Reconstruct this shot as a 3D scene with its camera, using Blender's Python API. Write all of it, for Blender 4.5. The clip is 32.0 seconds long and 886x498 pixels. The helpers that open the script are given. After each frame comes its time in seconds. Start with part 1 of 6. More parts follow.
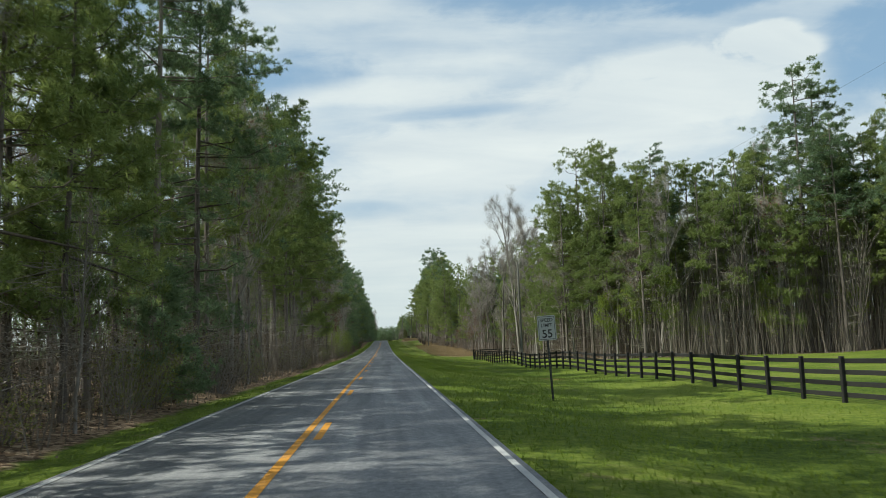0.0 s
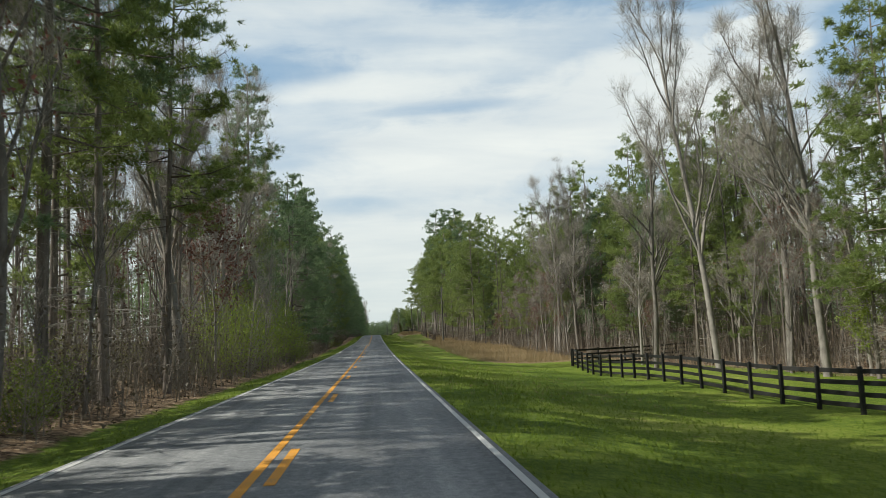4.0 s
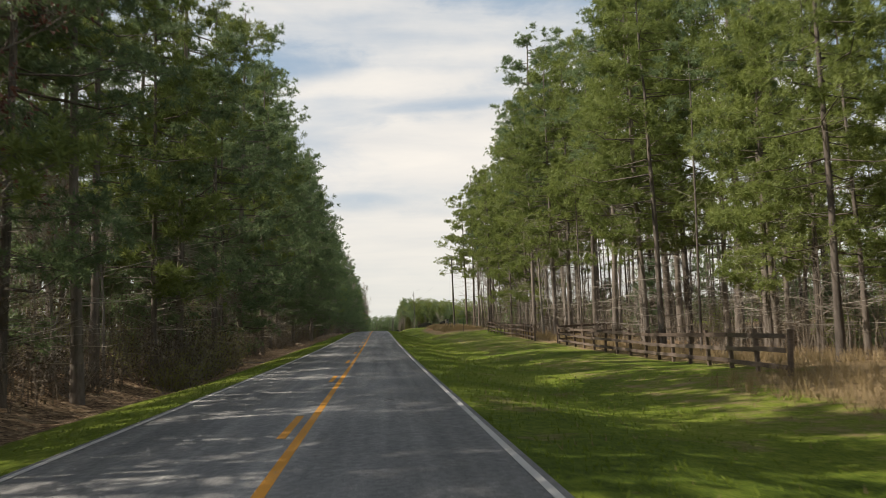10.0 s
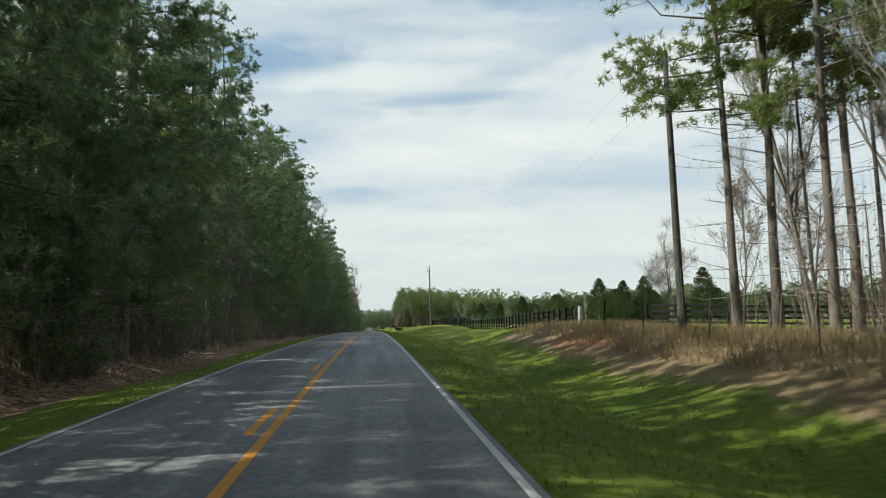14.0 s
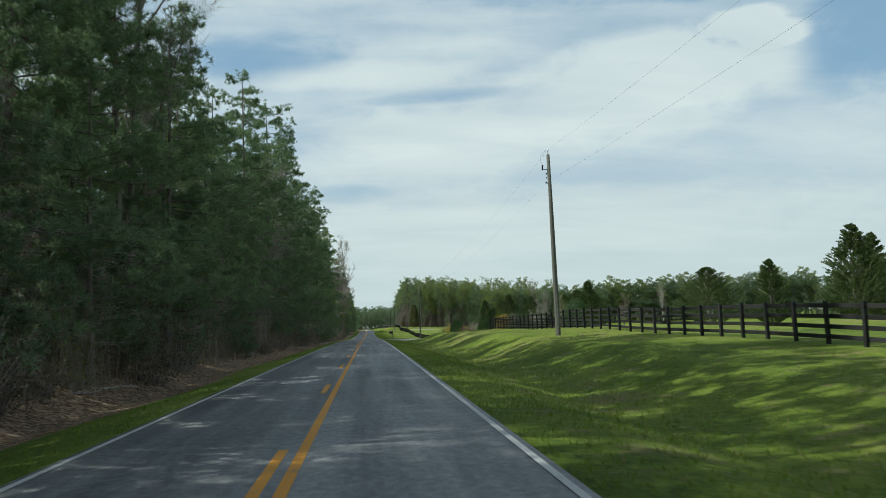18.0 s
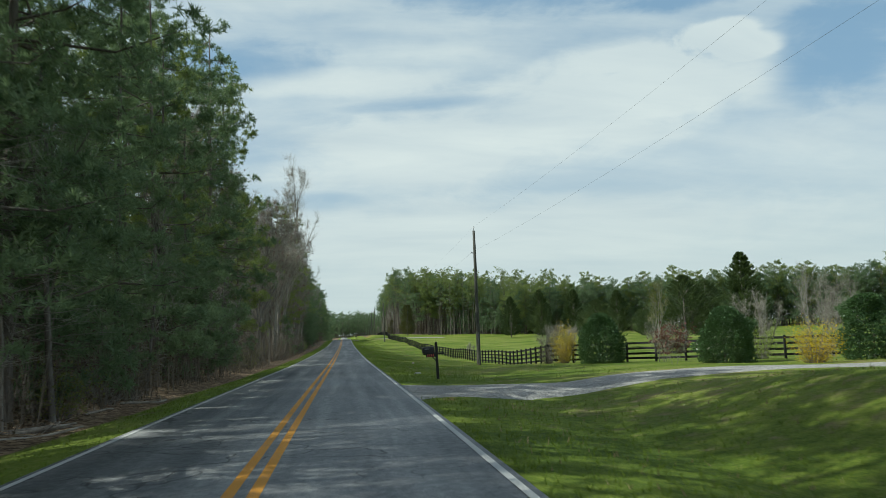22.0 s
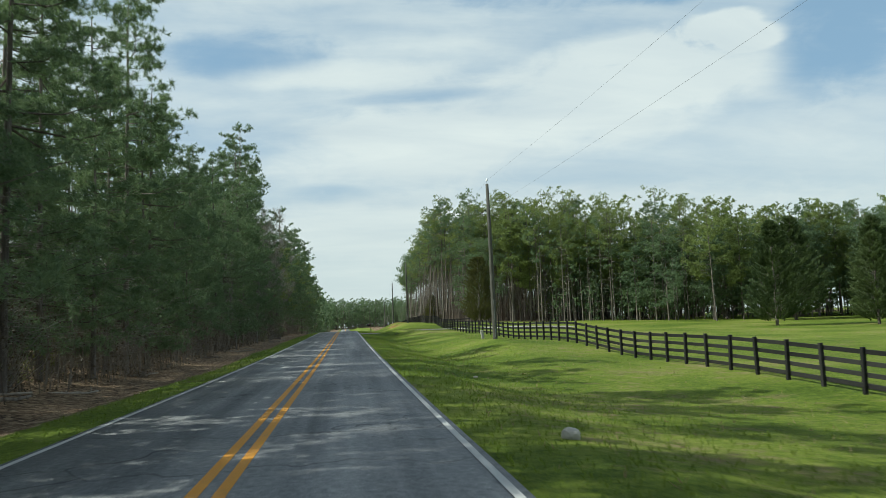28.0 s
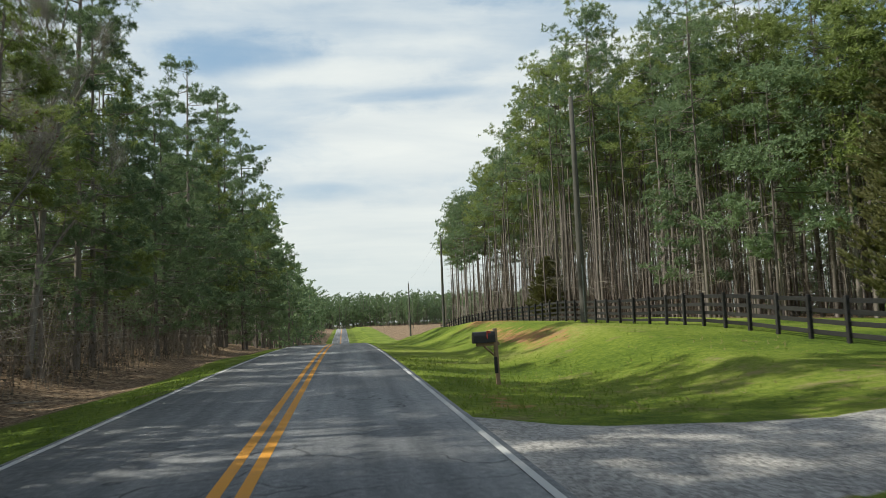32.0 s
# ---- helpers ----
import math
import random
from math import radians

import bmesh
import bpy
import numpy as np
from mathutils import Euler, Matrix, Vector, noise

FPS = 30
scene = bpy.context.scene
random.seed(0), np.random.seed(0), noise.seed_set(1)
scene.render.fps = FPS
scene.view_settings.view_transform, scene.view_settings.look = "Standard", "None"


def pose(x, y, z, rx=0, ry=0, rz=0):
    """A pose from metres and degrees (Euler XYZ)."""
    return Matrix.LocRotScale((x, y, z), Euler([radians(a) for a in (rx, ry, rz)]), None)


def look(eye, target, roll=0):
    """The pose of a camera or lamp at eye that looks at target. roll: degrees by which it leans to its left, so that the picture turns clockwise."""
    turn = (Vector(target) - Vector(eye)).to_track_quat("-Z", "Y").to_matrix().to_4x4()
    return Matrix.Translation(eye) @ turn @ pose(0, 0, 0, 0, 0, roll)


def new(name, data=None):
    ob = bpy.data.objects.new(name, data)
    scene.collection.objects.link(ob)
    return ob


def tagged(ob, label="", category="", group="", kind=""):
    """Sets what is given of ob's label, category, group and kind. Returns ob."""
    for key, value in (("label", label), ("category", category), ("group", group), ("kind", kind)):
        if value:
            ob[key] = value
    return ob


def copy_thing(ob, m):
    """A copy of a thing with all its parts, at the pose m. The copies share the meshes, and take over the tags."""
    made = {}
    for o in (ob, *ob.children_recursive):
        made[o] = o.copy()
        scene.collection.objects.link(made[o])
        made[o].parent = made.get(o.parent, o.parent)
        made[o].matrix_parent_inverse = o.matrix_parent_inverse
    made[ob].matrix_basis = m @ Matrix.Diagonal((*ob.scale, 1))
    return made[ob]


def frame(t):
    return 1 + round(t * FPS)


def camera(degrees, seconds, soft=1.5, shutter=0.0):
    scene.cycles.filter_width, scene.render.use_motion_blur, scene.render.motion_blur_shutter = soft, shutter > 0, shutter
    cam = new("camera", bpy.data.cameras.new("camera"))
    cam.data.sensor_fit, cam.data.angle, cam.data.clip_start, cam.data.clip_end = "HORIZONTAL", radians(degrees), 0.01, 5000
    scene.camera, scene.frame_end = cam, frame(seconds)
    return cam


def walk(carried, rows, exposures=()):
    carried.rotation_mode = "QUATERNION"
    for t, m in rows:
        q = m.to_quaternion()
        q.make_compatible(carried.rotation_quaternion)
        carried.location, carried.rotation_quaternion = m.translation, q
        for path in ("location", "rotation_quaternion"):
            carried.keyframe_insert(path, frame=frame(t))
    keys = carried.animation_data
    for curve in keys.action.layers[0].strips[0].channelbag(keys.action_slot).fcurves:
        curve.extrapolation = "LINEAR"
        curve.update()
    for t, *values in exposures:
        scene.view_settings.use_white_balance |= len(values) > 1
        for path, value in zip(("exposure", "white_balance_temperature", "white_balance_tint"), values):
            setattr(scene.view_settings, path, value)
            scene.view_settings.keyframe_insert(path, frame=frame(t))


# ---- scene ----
cam = camera(59.2, 32.0, soft=0.75, shutter=0.1)
PATH = [
    (0, 1.343, 0.000, 1.597, 96.738, 2.114, -4.315),
    (1, 1.297, 18.088, 1.585, 96.590, 2.321, -4.555),
    (2, 1.251, 37.108, 1.513, 96.441, 2.528, -4.795),
    (3, 1.370, 57.038, 1.428, 96.426, 2.467, -4.887),
    (3.5, 1.429, 67.336, 1.398, 96.418, 2.437, -4.933),
    (4.5, 1.380, 88.428, 1.358, 96.303, 2.393, -4.807),
    (5.5, 1.332, 110.067, 1.339, 96.187, 2.350, -4.681),
    (6.5, 1.198, 132.258, 1.358, 96.198, 2.331, -4.697),
    (7.5, 1.064, 155.006, 1.433, 96.208, 2.312, -4.712),
    (9, 1.183, 190.107, 1.719, 96.175, 1.896, -4.422),
    (10, 1.356, 214.101, 1.989, 96.169, 1.739, -4.690),
    (11, 1.530, 238.381, 2.236, 96.165, 1.582, -4.957),
    (12, 1.585, 262.918, 2.533, 96.053, 1.477, -5.033),
    (13, 1.640, 287.661, 2.953, 95.941, 1.372, -5.109),
    (14.5, 1.545, 325.070, 3.713, 95.686, 1.511, -5.237),
    (15.5, 1.381, 350.169, 4.166, 95.652, 1.772, -5.242),
    (17, 1.136, 387.981, 4.554, 95.602, 2.164, -5.247),
    (18, 1.065, 413.263, 4.659, 95.550, 2.248, -5.419),
    (19, 0.994, 438.564, 4.693, 95.498, 2.331, -5.590),
    (19.4, 0.966, 448.689, 4.687, 95.476, 2.365, -5.658),
    (19.7, 0.998, 456.285, 4.679, 95.655, 2.300, -6.172),
    (20, 1.030, 463.883, 4.674, 95.834, 2.235, -6.684),
    (21, 1.085, 489.187, 4.619, 96.239, 2.145, -6.808),
    (22, 1.164, 514.443, 4.521, 96.074, 2.131, -7.105),
    (23, 1.247, 539.649, 4.342, 95.881, 2.252, -7.399),
    (24, 1.420, 564.799, 4.074, 95.786, 2.350, -7.474),
    (25.5, 1.475, 602.415, 3.809, 95.788, 2.185, -7.274),
    (26.5, 1.483, 627.449, 3.746, 95.652, 2.192, -7.114),
    (27.5, 1.491, 652.484, 3.717, 95.515, 2.198, -6.954),
    (28.25, 1.416, 671.275, 3.723, 95.513, 2.209, -6.984),
    (29, 1.340, 690.096, 3.760, 95.510, 2.220, -7.015),
    (30, 1.231, 715.242, 3.921, 95.549, 2.292, -7.263),
    (31, 1.177, 740.473, 4.187, 95.490, 2.328, -7.329),
    (32, 1.133, 765.793, 4.465, 95.353, 2.263, -7.264),
]
# seconds, stops, kelvin, tint: the camera cools and darkens its picture where more sky is in view
LIGHT = [(0, -0.07, 6150, 2), (1.2, 0.0, 6300, 4), (2.5, 0.0, 6500, 6), (6.5, 0.0, 6150, 2), (8, 0.0, 6320, 4), (9, 0.0, 6650, 8), (10, 0.05, 7150, 13), (11.2, 0.0, 6800, 10), (12.5, 0.0, 6650, 8), (14.3, -0.03, 6250, 2), (16.5, -0.22, 5950, -3), (24, -0.22, 6000, -3), (28, -0.12, 6050, -2), (31, -0.03, 6180, 0), (32, 0.0, 6400, 5)]
walk(cam, [(t, pose(*p)) for t, *p in PATH], LIGHT)

# ---- sky, sun, exposure ----
SUN_ELEV, SUN_AZ = 41.0, 181.0      # degrees; azimuth of the sun counted from +x, counter-clockwise
sun_dir = Vector((math.cos(radians(SUN_ELEV)) * math.cos(radians(SUN_AZ)), math.cos(radians(SUN_ELEV)) * math.sin(radians(SUN_AZ)), math.sin(radians(SUN_ELEV))))
sun_data = bpy.data.lights.new("sun", "SUN")
sun_data.energy, sun_data.angle, sun_data.color = 5.0, radians(0.5), (1.0, 0.95, 0.86)
sun = new("sun", sun_data)
sun.matrix_world = look(sun_dir * 300, (0, 0, 0))


class Nodes:
    """Short hand for a node tree."""
    def __init__(self, tree):
        self.t = tree
        tree.nodes.clear()

    def n(self, kind, ins=None, operation=None, use_clamp=False, interpolation_type=None, feature=None, attribute_name=None, data_type=None, blend_type=None):
        node = self.t.nodes.new(kind)
        if operation:
            node.operation = operation
        if use_clamp:
            node.use_clamp = True
        if interpolation_type:
            node.interpolation_type = interpolation_type
        if feature:
            node.feature = feature
        if attribute_name:
            node.attribute_name = attribute_name
        if data_type:
            node.data_type = data_type
        if blend_type:
            node.blend_type = blend_type
        for k, v in (ins or {}).items():
            if isinstance(v, bpy.types.NodeSocket):
                self.t.links.new(v, node.inputs[k])
            else:
                node.inputs[k].default_value = v
        return node

    def math(self, op, a, b=0.0, c=None, clamp=False):
        ins = {0: a, 1: b}
        if c is not None:
            ins[2] = c
        return self.n("ShaderNodeMath", operation=op, use_clamp=clamp, ins=ins).outputs[0]

    def noise(self, vec, scale, detail=4.0, rough=0.55, dist=0.0):
        return self.n("ShaderNodeTexNoise", ins={"Vector": vec, "Scale": scale, "Detail": detail, "Roughness": rough, "Distortion": dist}).outputs[0]

    def ramp(self, fac, *stops):
        r = self.n("ShaderNodeValToRGB", ins={0: fac})
        el = r.color_ramp.elements
        while len(el) < len(stops):
            el.new(0.5)
        for e, (p, c) in zip(el, stops):
            e.position = p
            e.color = (*c, 1) if isinstance(c, tuple) else (c, c, c, 1)
        return r.outputs[0]

    def mix(self, fac, a, b, blend="MIX"):
        m = self.n("ShaderNodeMix", data_type="RGBA", blend_type=blend)
        for i, v in ((0, fac), (6, a), (7, b)):
            if isinstance(v, bpy.types.NodeSocket):
                self.t.links.new(v, m.inputs[i])
            else:
                m.inputs[i].default_value = v if i == 0 else (*v, 1)
        return m.outputs[2]

    def smooth(self, v, lo, hi):
        return self.n("ShaderNodeMapRange", interpolation_type="SMOOTHSTEP", ins={0: v, 1: lo, 2: hi, 3: 0.0, 4: 1.0}).outputs[0]


world = bpy.data.worlds.new("sky")
scene.world = world
world.use_nodes = True
w = Nodes(world.node_tree)
sky = w.n("ShaderNodeTexSky")
sky.sky_type, sky.sun_disc = "NISHITA", False
sky.sun_elevation, sky.sun_rotation = radians(SUN_ELEV), radians(90 - SUN_AZ)
sky.air_density, sky.dust_density, sky.ozone_density = 1.0, 1.4, 1.0
geo = w.n("ShaderNodeTexCoord").outputs["Generated"]
sep = w.n("ShaderNodeSeparateXYZ", ins={0: geo})
dx, dy, dz = sep.outputs
az = w.math("MULTIPLY", w.math("ARCTAN2", dx, dy), 57.2958)            # degrees to the right of the road
el = w.math("MULTIPLY", w.math("ARCSINE", dz), 57.2958)
flat = w.n("ShaderNodeCombineXYZ", ins={0: w.math("DIVIDE", dx, w.math("ADD", w.math("MAXIMUM", dz, 0.0), 0.16)), 1: w.math("DIVIDE", dy, w.math("ADD", w.math("MAXIMUM", dz, 0.0), 0.16)), 2: 3.7}).outputs[0]
streaks = w.n("ShaderNodeMapping", ins={0: flat, 2: (0, 0, radians(-14)), 3: (0.55, 1.5, 1.0)}).outputs[0]
cloud = w.math("ADD", w.math("MULTIPLY", w.noise(streaks, 1.15, 6.0, 0.56, 0.5), 0.75), w.math("MULTIPLY", w.noise(flat, 3.2, 5.0, 0.6), 0.25))


ragged = w.noise(w.n("ShaderNodeMapping", ins={0: geo, 3: (1, 1, 2.2)}).outputs[0], 11.0, 6.0, 0.6, 0.4)


def blob(a0, e0, ra, re, lean=0.0):
    """A soft round cloud or gap at azimuth a0 and elevation e0, in degrees."""
    u = w.math("DIVIDE", w.math("SUBTRACT", az, a0), ra)
    v = w.math("DIVIDE", w.math("SUBTRACT", w.math("SUBTRACT", el, e0), w.math("MULTIPLY", w.math("SUBTRACT", az, a0), lean)), re)
    rough = w.math("MULTIPLY", w.math("SUBTRACT", ragged, 0.5), 2.6)
    r = w.math("ADD", w.math("ADD", w.math("MULTIPLY", u, u), w.math("MULTIPLY", v, v)), rough)
    return w.smooth(r, 1.7, -0.2)


calm = w.math("SUBTRACT", 1.0, w.math("MULTIPLY", w.smooth(el, 20.0, 7.0), 0.62))
amount = w.math("ADD", w.math("ADD", 0.5, w.math("MULTIPLY", w.math("SUBTRACT", cloud, 0.5), calm)), w.math("MULTIPLY", w.smooth(el, 34.0, 4.0), 0.12))
for a0, e0, ra, re, lean, gain in ((27.7, 19.5, 2.5, 1.0, 0.03, 0.6), (30, 18.4, 2.2, 0.8, 0.0, 0.3), (19, 18.2, 8, 1.5, 0.10, 0.20), (16, 15.0, 15, 3.0, 0.05, 0.16), (4, 12.5, 9, 3.4, 0.05, 0.16),
                                   (0.5, 18.2, 7.5, 1.0, 0.03, 0.14), (-6, 24, 10, 1.6, 0.1, 0.10), (10, 7, 24, 2.6, 0.0, 0.16),
                                   (6.0, 16.6, 5.5, 0.55, 0.04, -0.16), (-0.8, 9.8, 3.2, 0.7, 0.0, -0.14), (-7, 19.5, 6, 1.6, 0.06, -0.22), (14, 24.5, 12, 2.2, -0.06, -0.22), (28, 22.8, 7, 1.3, 0.0, -0.26), (36, 18.0, 5.0, 3.6, 0.3, -0.24), (25, 16.6, 7, 2.0, 0.05, 0.20), (22, 18.6, 4, 0.9, 0.0, 0.15), (36, 25, 7, 3.0, 0, -0.2)):
    amount = w.math("ADD", amount, w.math("MULTIPLY", blob(a0, e0, ra, re, lean), gain))
cover = w.math("MULTIPLY", w.smooth(amount, 0.34, 0.78), w.math("SUBTRACT", 1.0, w.math("MULTIPLY", w.smooth(el, 26.0, 48.0), 0.2)))
tone = w.ramp(w.noise(streaks, 2.3, 5.0, 0.55, 0.3), (0.3, (7.6, 8.0, 8.3)), (0.7, (9.3, 9.4, 9.2)))
haze = w.smooth(el, 13.0, 1.0)
blue = w.mix(w.math("MULTIPLY", w.smooth(el, 50.0, 26.0), 0.55), sky.outputs[0], (4.6, 6.6, 8.8))
sky_colour = w.mix(w.math("MULTIPLY", haze, 0.7), w.mix(cover, blue, tone), (7.9, 8.3, 8.1))
bg = w.n("ShaderNodeBackground", ins={"Color": sky_colour, "Strength": 0.095})
w.t.links.new(bg.outputs[0], w.n("ShaderNodeOutputWorld").inputs[0])


# ---- materials ----
def material(name):
    m = bpy.data.materials.new(name)
    m.use_nodes = True
    return m, Nodes(m.node_tree)


def finish(k, colour, rough=0.8, bump=None, dist=0.02, strength=0.5, metallic=0.0, spec=0.4, translucent=0.0, tcol=None):
    ins = {"Base Color": colour if isinstance(colour, bpy.types.NodeSocket) else (*colour, 1), "Roughness": rough, "Metallic": metallic, "Specular IOR Level": spec}
    if bump is not None:
        ins["Normal"] = k.n("ShaderNodeBump", ins={"Height": bump, "Distance": dist, "Strength": strength}).outputs[0]
    b = k.n("ShaderNodeBsdfPrincipled", ins=ins)
    out = b.outputs[0]
    if translucent:
        tr = k.n("ShaderNodeBsdfTranslucent", ins={"Color": tcol if tcol is not None else ins["Base Color"]})
        out = k.n("ShaderNodeMixShader", ins={0: translucent, 1: out, 2: tr.outputs[0]}).outputs[0]
    k.t.links.new(out, k.n("ShaderNodeOutputMaterial").inputs[0])


def where(k):
    return k.n("ShaderNodeNewGeometry").outputs["Position"]


def foliage(name, dark, light, rough=0.55, translucent=0.3, spec=0.3):
    m, k = material(name)
    ob = k.n("ShaderNodeObjectInfo").outputs["Random"]
    isl = k.n("ShaderNodeNewGeometry").outputs["Random Per Island"]
    big = k.noise(where(k), 0.22, 2.0)
    f = k.math("ADD", k.math("ADD", k.math("MULTIPLY", isl, 0.4), k.math("MULTIPLY", ob, 0.3)), k.math("MULTIPLY", k.smooth(big, 0.35, 0.65), 0.3))
    col = k.mix(f, dark, light)
    finish(k, col, rough, spec=spec, translucent=translucent, tcol=k.mix(0.22, col, (light[0] * 1.6, light[1] * 1.6, light[2] * 0.9)))
    return m


def bark(name, a, b, scale=9.0, stretch=0.18):
    m, k = material(name)
    co = k.n("ShaderNodeTexCoord").outputs["Object"]
    st = k.n("ShaderNodeMapping", ins={0: co, 3: (1, 1, stretch)}).outputs[0]
    n1 = k.noise(st, scale, 5.0, 0.65)
    n2 = k.noise(co, 0.7, 3.0)
    ob = k.n("ShaderNodeObjectInfo").outputs["Random"]
    f = k.math("ADD", k.math("MULTIPLY", n1, 0.7), k.math("MULTIPLY", k.math("ADD", n2, ob), 0.25), clamp=True)
    finish(k, k.mix(k.smooth(f, 0.3, 0.85), a, b), 0.9, bump=n1, dist=0.03, strength=0.8, spec=0.2)
    return m


def plain(name, a, b, scale=6.0, rough=0.6, bump=0.3, metallic=0.0, spec=0.4, coord="Object"):
    m, k = material(name)
    co = k.n("ShaderNodeTexCoord").outputs[coord]
    n1 = k.noise(co, scale, 5.0, 0.6)
    n2 = k.noise(co, scale * 9, 3.0, 0.6)
    ob = k.n("ShaderNodeObjectInfo").outputs["Random"]
    f = k.math("ADD", k.math("ADD", k.math("MULTIPLY", n1, 0.55), k.math("MULTIPLY", n2, 0.25)), k.math("MULTIPLY", k.math("SUBTRACT", ob, 0.5), 0.3), clamp=True)
    finish(k, k.mix(k.smooth(f, 0.2, 0.65), a, b), rough, bump=k.math("ADD", n1, n2), dist=0.004, strength=bump, metallic=metallic, spec=spec)
    return m


def timber(name, a, b, rough=0.75, grain=(1.0, 14.0, 14.0)):
    m, k = material(name)
    co = k.n("ShaderNodeTexCoord").outputs["Object"]
    ob = k.n("ShaderNodeObjectInfo").outputs["Random"]
    sh = k.n("ShaderNodeVectorMath", operation="ADD", ins={0: co, 1: k.n("ShaderNodeCombineXYZ", ins={0: k.math("MULTIPLY", ob, 37.0)}).outputs[0]}).outputs[0]
    st = k.n("ShaderNodeMapping", ins={0: sh, 3: grain}).outputs[0]
    n1 = k.noise(st, 2.2, 6.0, 0.65)
    n2 = k.noise(sh, 1.6, 3.0)
    f = k.math("ADD", k.math("ADD", k.math("MULTIPLY", n1, 0.6), k.math("MULTIPLY", n2, 0.3)), k.math("MULTIPLY", ob, 0.25), clamp=True)
    finish(k, k.mix(k.smooth(f, 0.3, 0.85), a, b), rough, bump=n1, dist=0.006, strength=0.6, spec=0.3)
    return m


def worn_paint(name, colour, under):
    m, k = material(name)
    p = where(k)
    n1 = k.noise(p, 1.3, 5.0, 0.7)
    n2 = k.noise(p, 55.0, 3.0, 0.7)
    wear = k.smooth(k.math("ADD", k.math("MULTIPLY", n1, 0.55), k.math("MULTIPLY", n2, 0.5)), 0.54, 0.70)
    finish(k, k.mix(k.math("MULTIPLY", wear, 0.7), colour, under), 0.75, bump=n2, dist=0.004, strength=0.4)
    return m


def asphalt_material():
    m, k = material("worn_asphalt")
    p = where(k)
    grit = k.noise(p, 60.0, 4.0, 0.75)
    mid = k.noise(p, 9.0, 5.0, 0.7)
    along = k.n("ShaderNodeMapping", ins={0: p, 3: (1.0, 0.035, 1.0)}).outputs[0]
    lanes = k.noise(along, 1.5, 3.0, 0.6)
    big = k.noise(p, 0.13, 3.0)
    f = k.math("ADD", k.math("ADD", k.math("MULTIPLY", grit, 0.34), k.math("MULTIPLY", mid, 0.26)), k.math("ADD", k.math("MULTIPLY", lanes, 0.26), k.math("MULTIPLY", big, 0.14)))
    col = k.ramp(f, (0.39, (0.082, 0.086, 0.091)), (0.5, (0.212, 0.214, 0.215)), (0.60, (0.41, 0.405, 0.39)))
    crackv = k.n("ShaderNodeMapping", ins={0: k.n("ShaderNodeVectorMath", operation="ADD", ins={0: p, 1: k.n("ShaderNodeTexNoise", ins={"Vector": p, "Scale": 0.8}).outputs[1]}).outputs[0], 3: (0.16, 0.34, 1.0)}).outputs[0]
    crack = k.n("ShaderNodeTexVoronoi", feature="DISTANCE_TO_EDGE", ins={"Vector": crackv, "Scale": 1.0}).outputs[0]
    line = k.math("MULTIPLY", k.smooth(crack, 0.010, 0.002), k.smooth(k.noise(p, 0.06, 2.0), 0.5, 0.6))
    col = k.mix(k.math("MULTIPLY", line, 0.7), col, (0.035, 0.035, 0.036))
    finish(k, col, 0.82, bump=grit, dist=0.006, strength=0.5, spec=0.35)
    return m


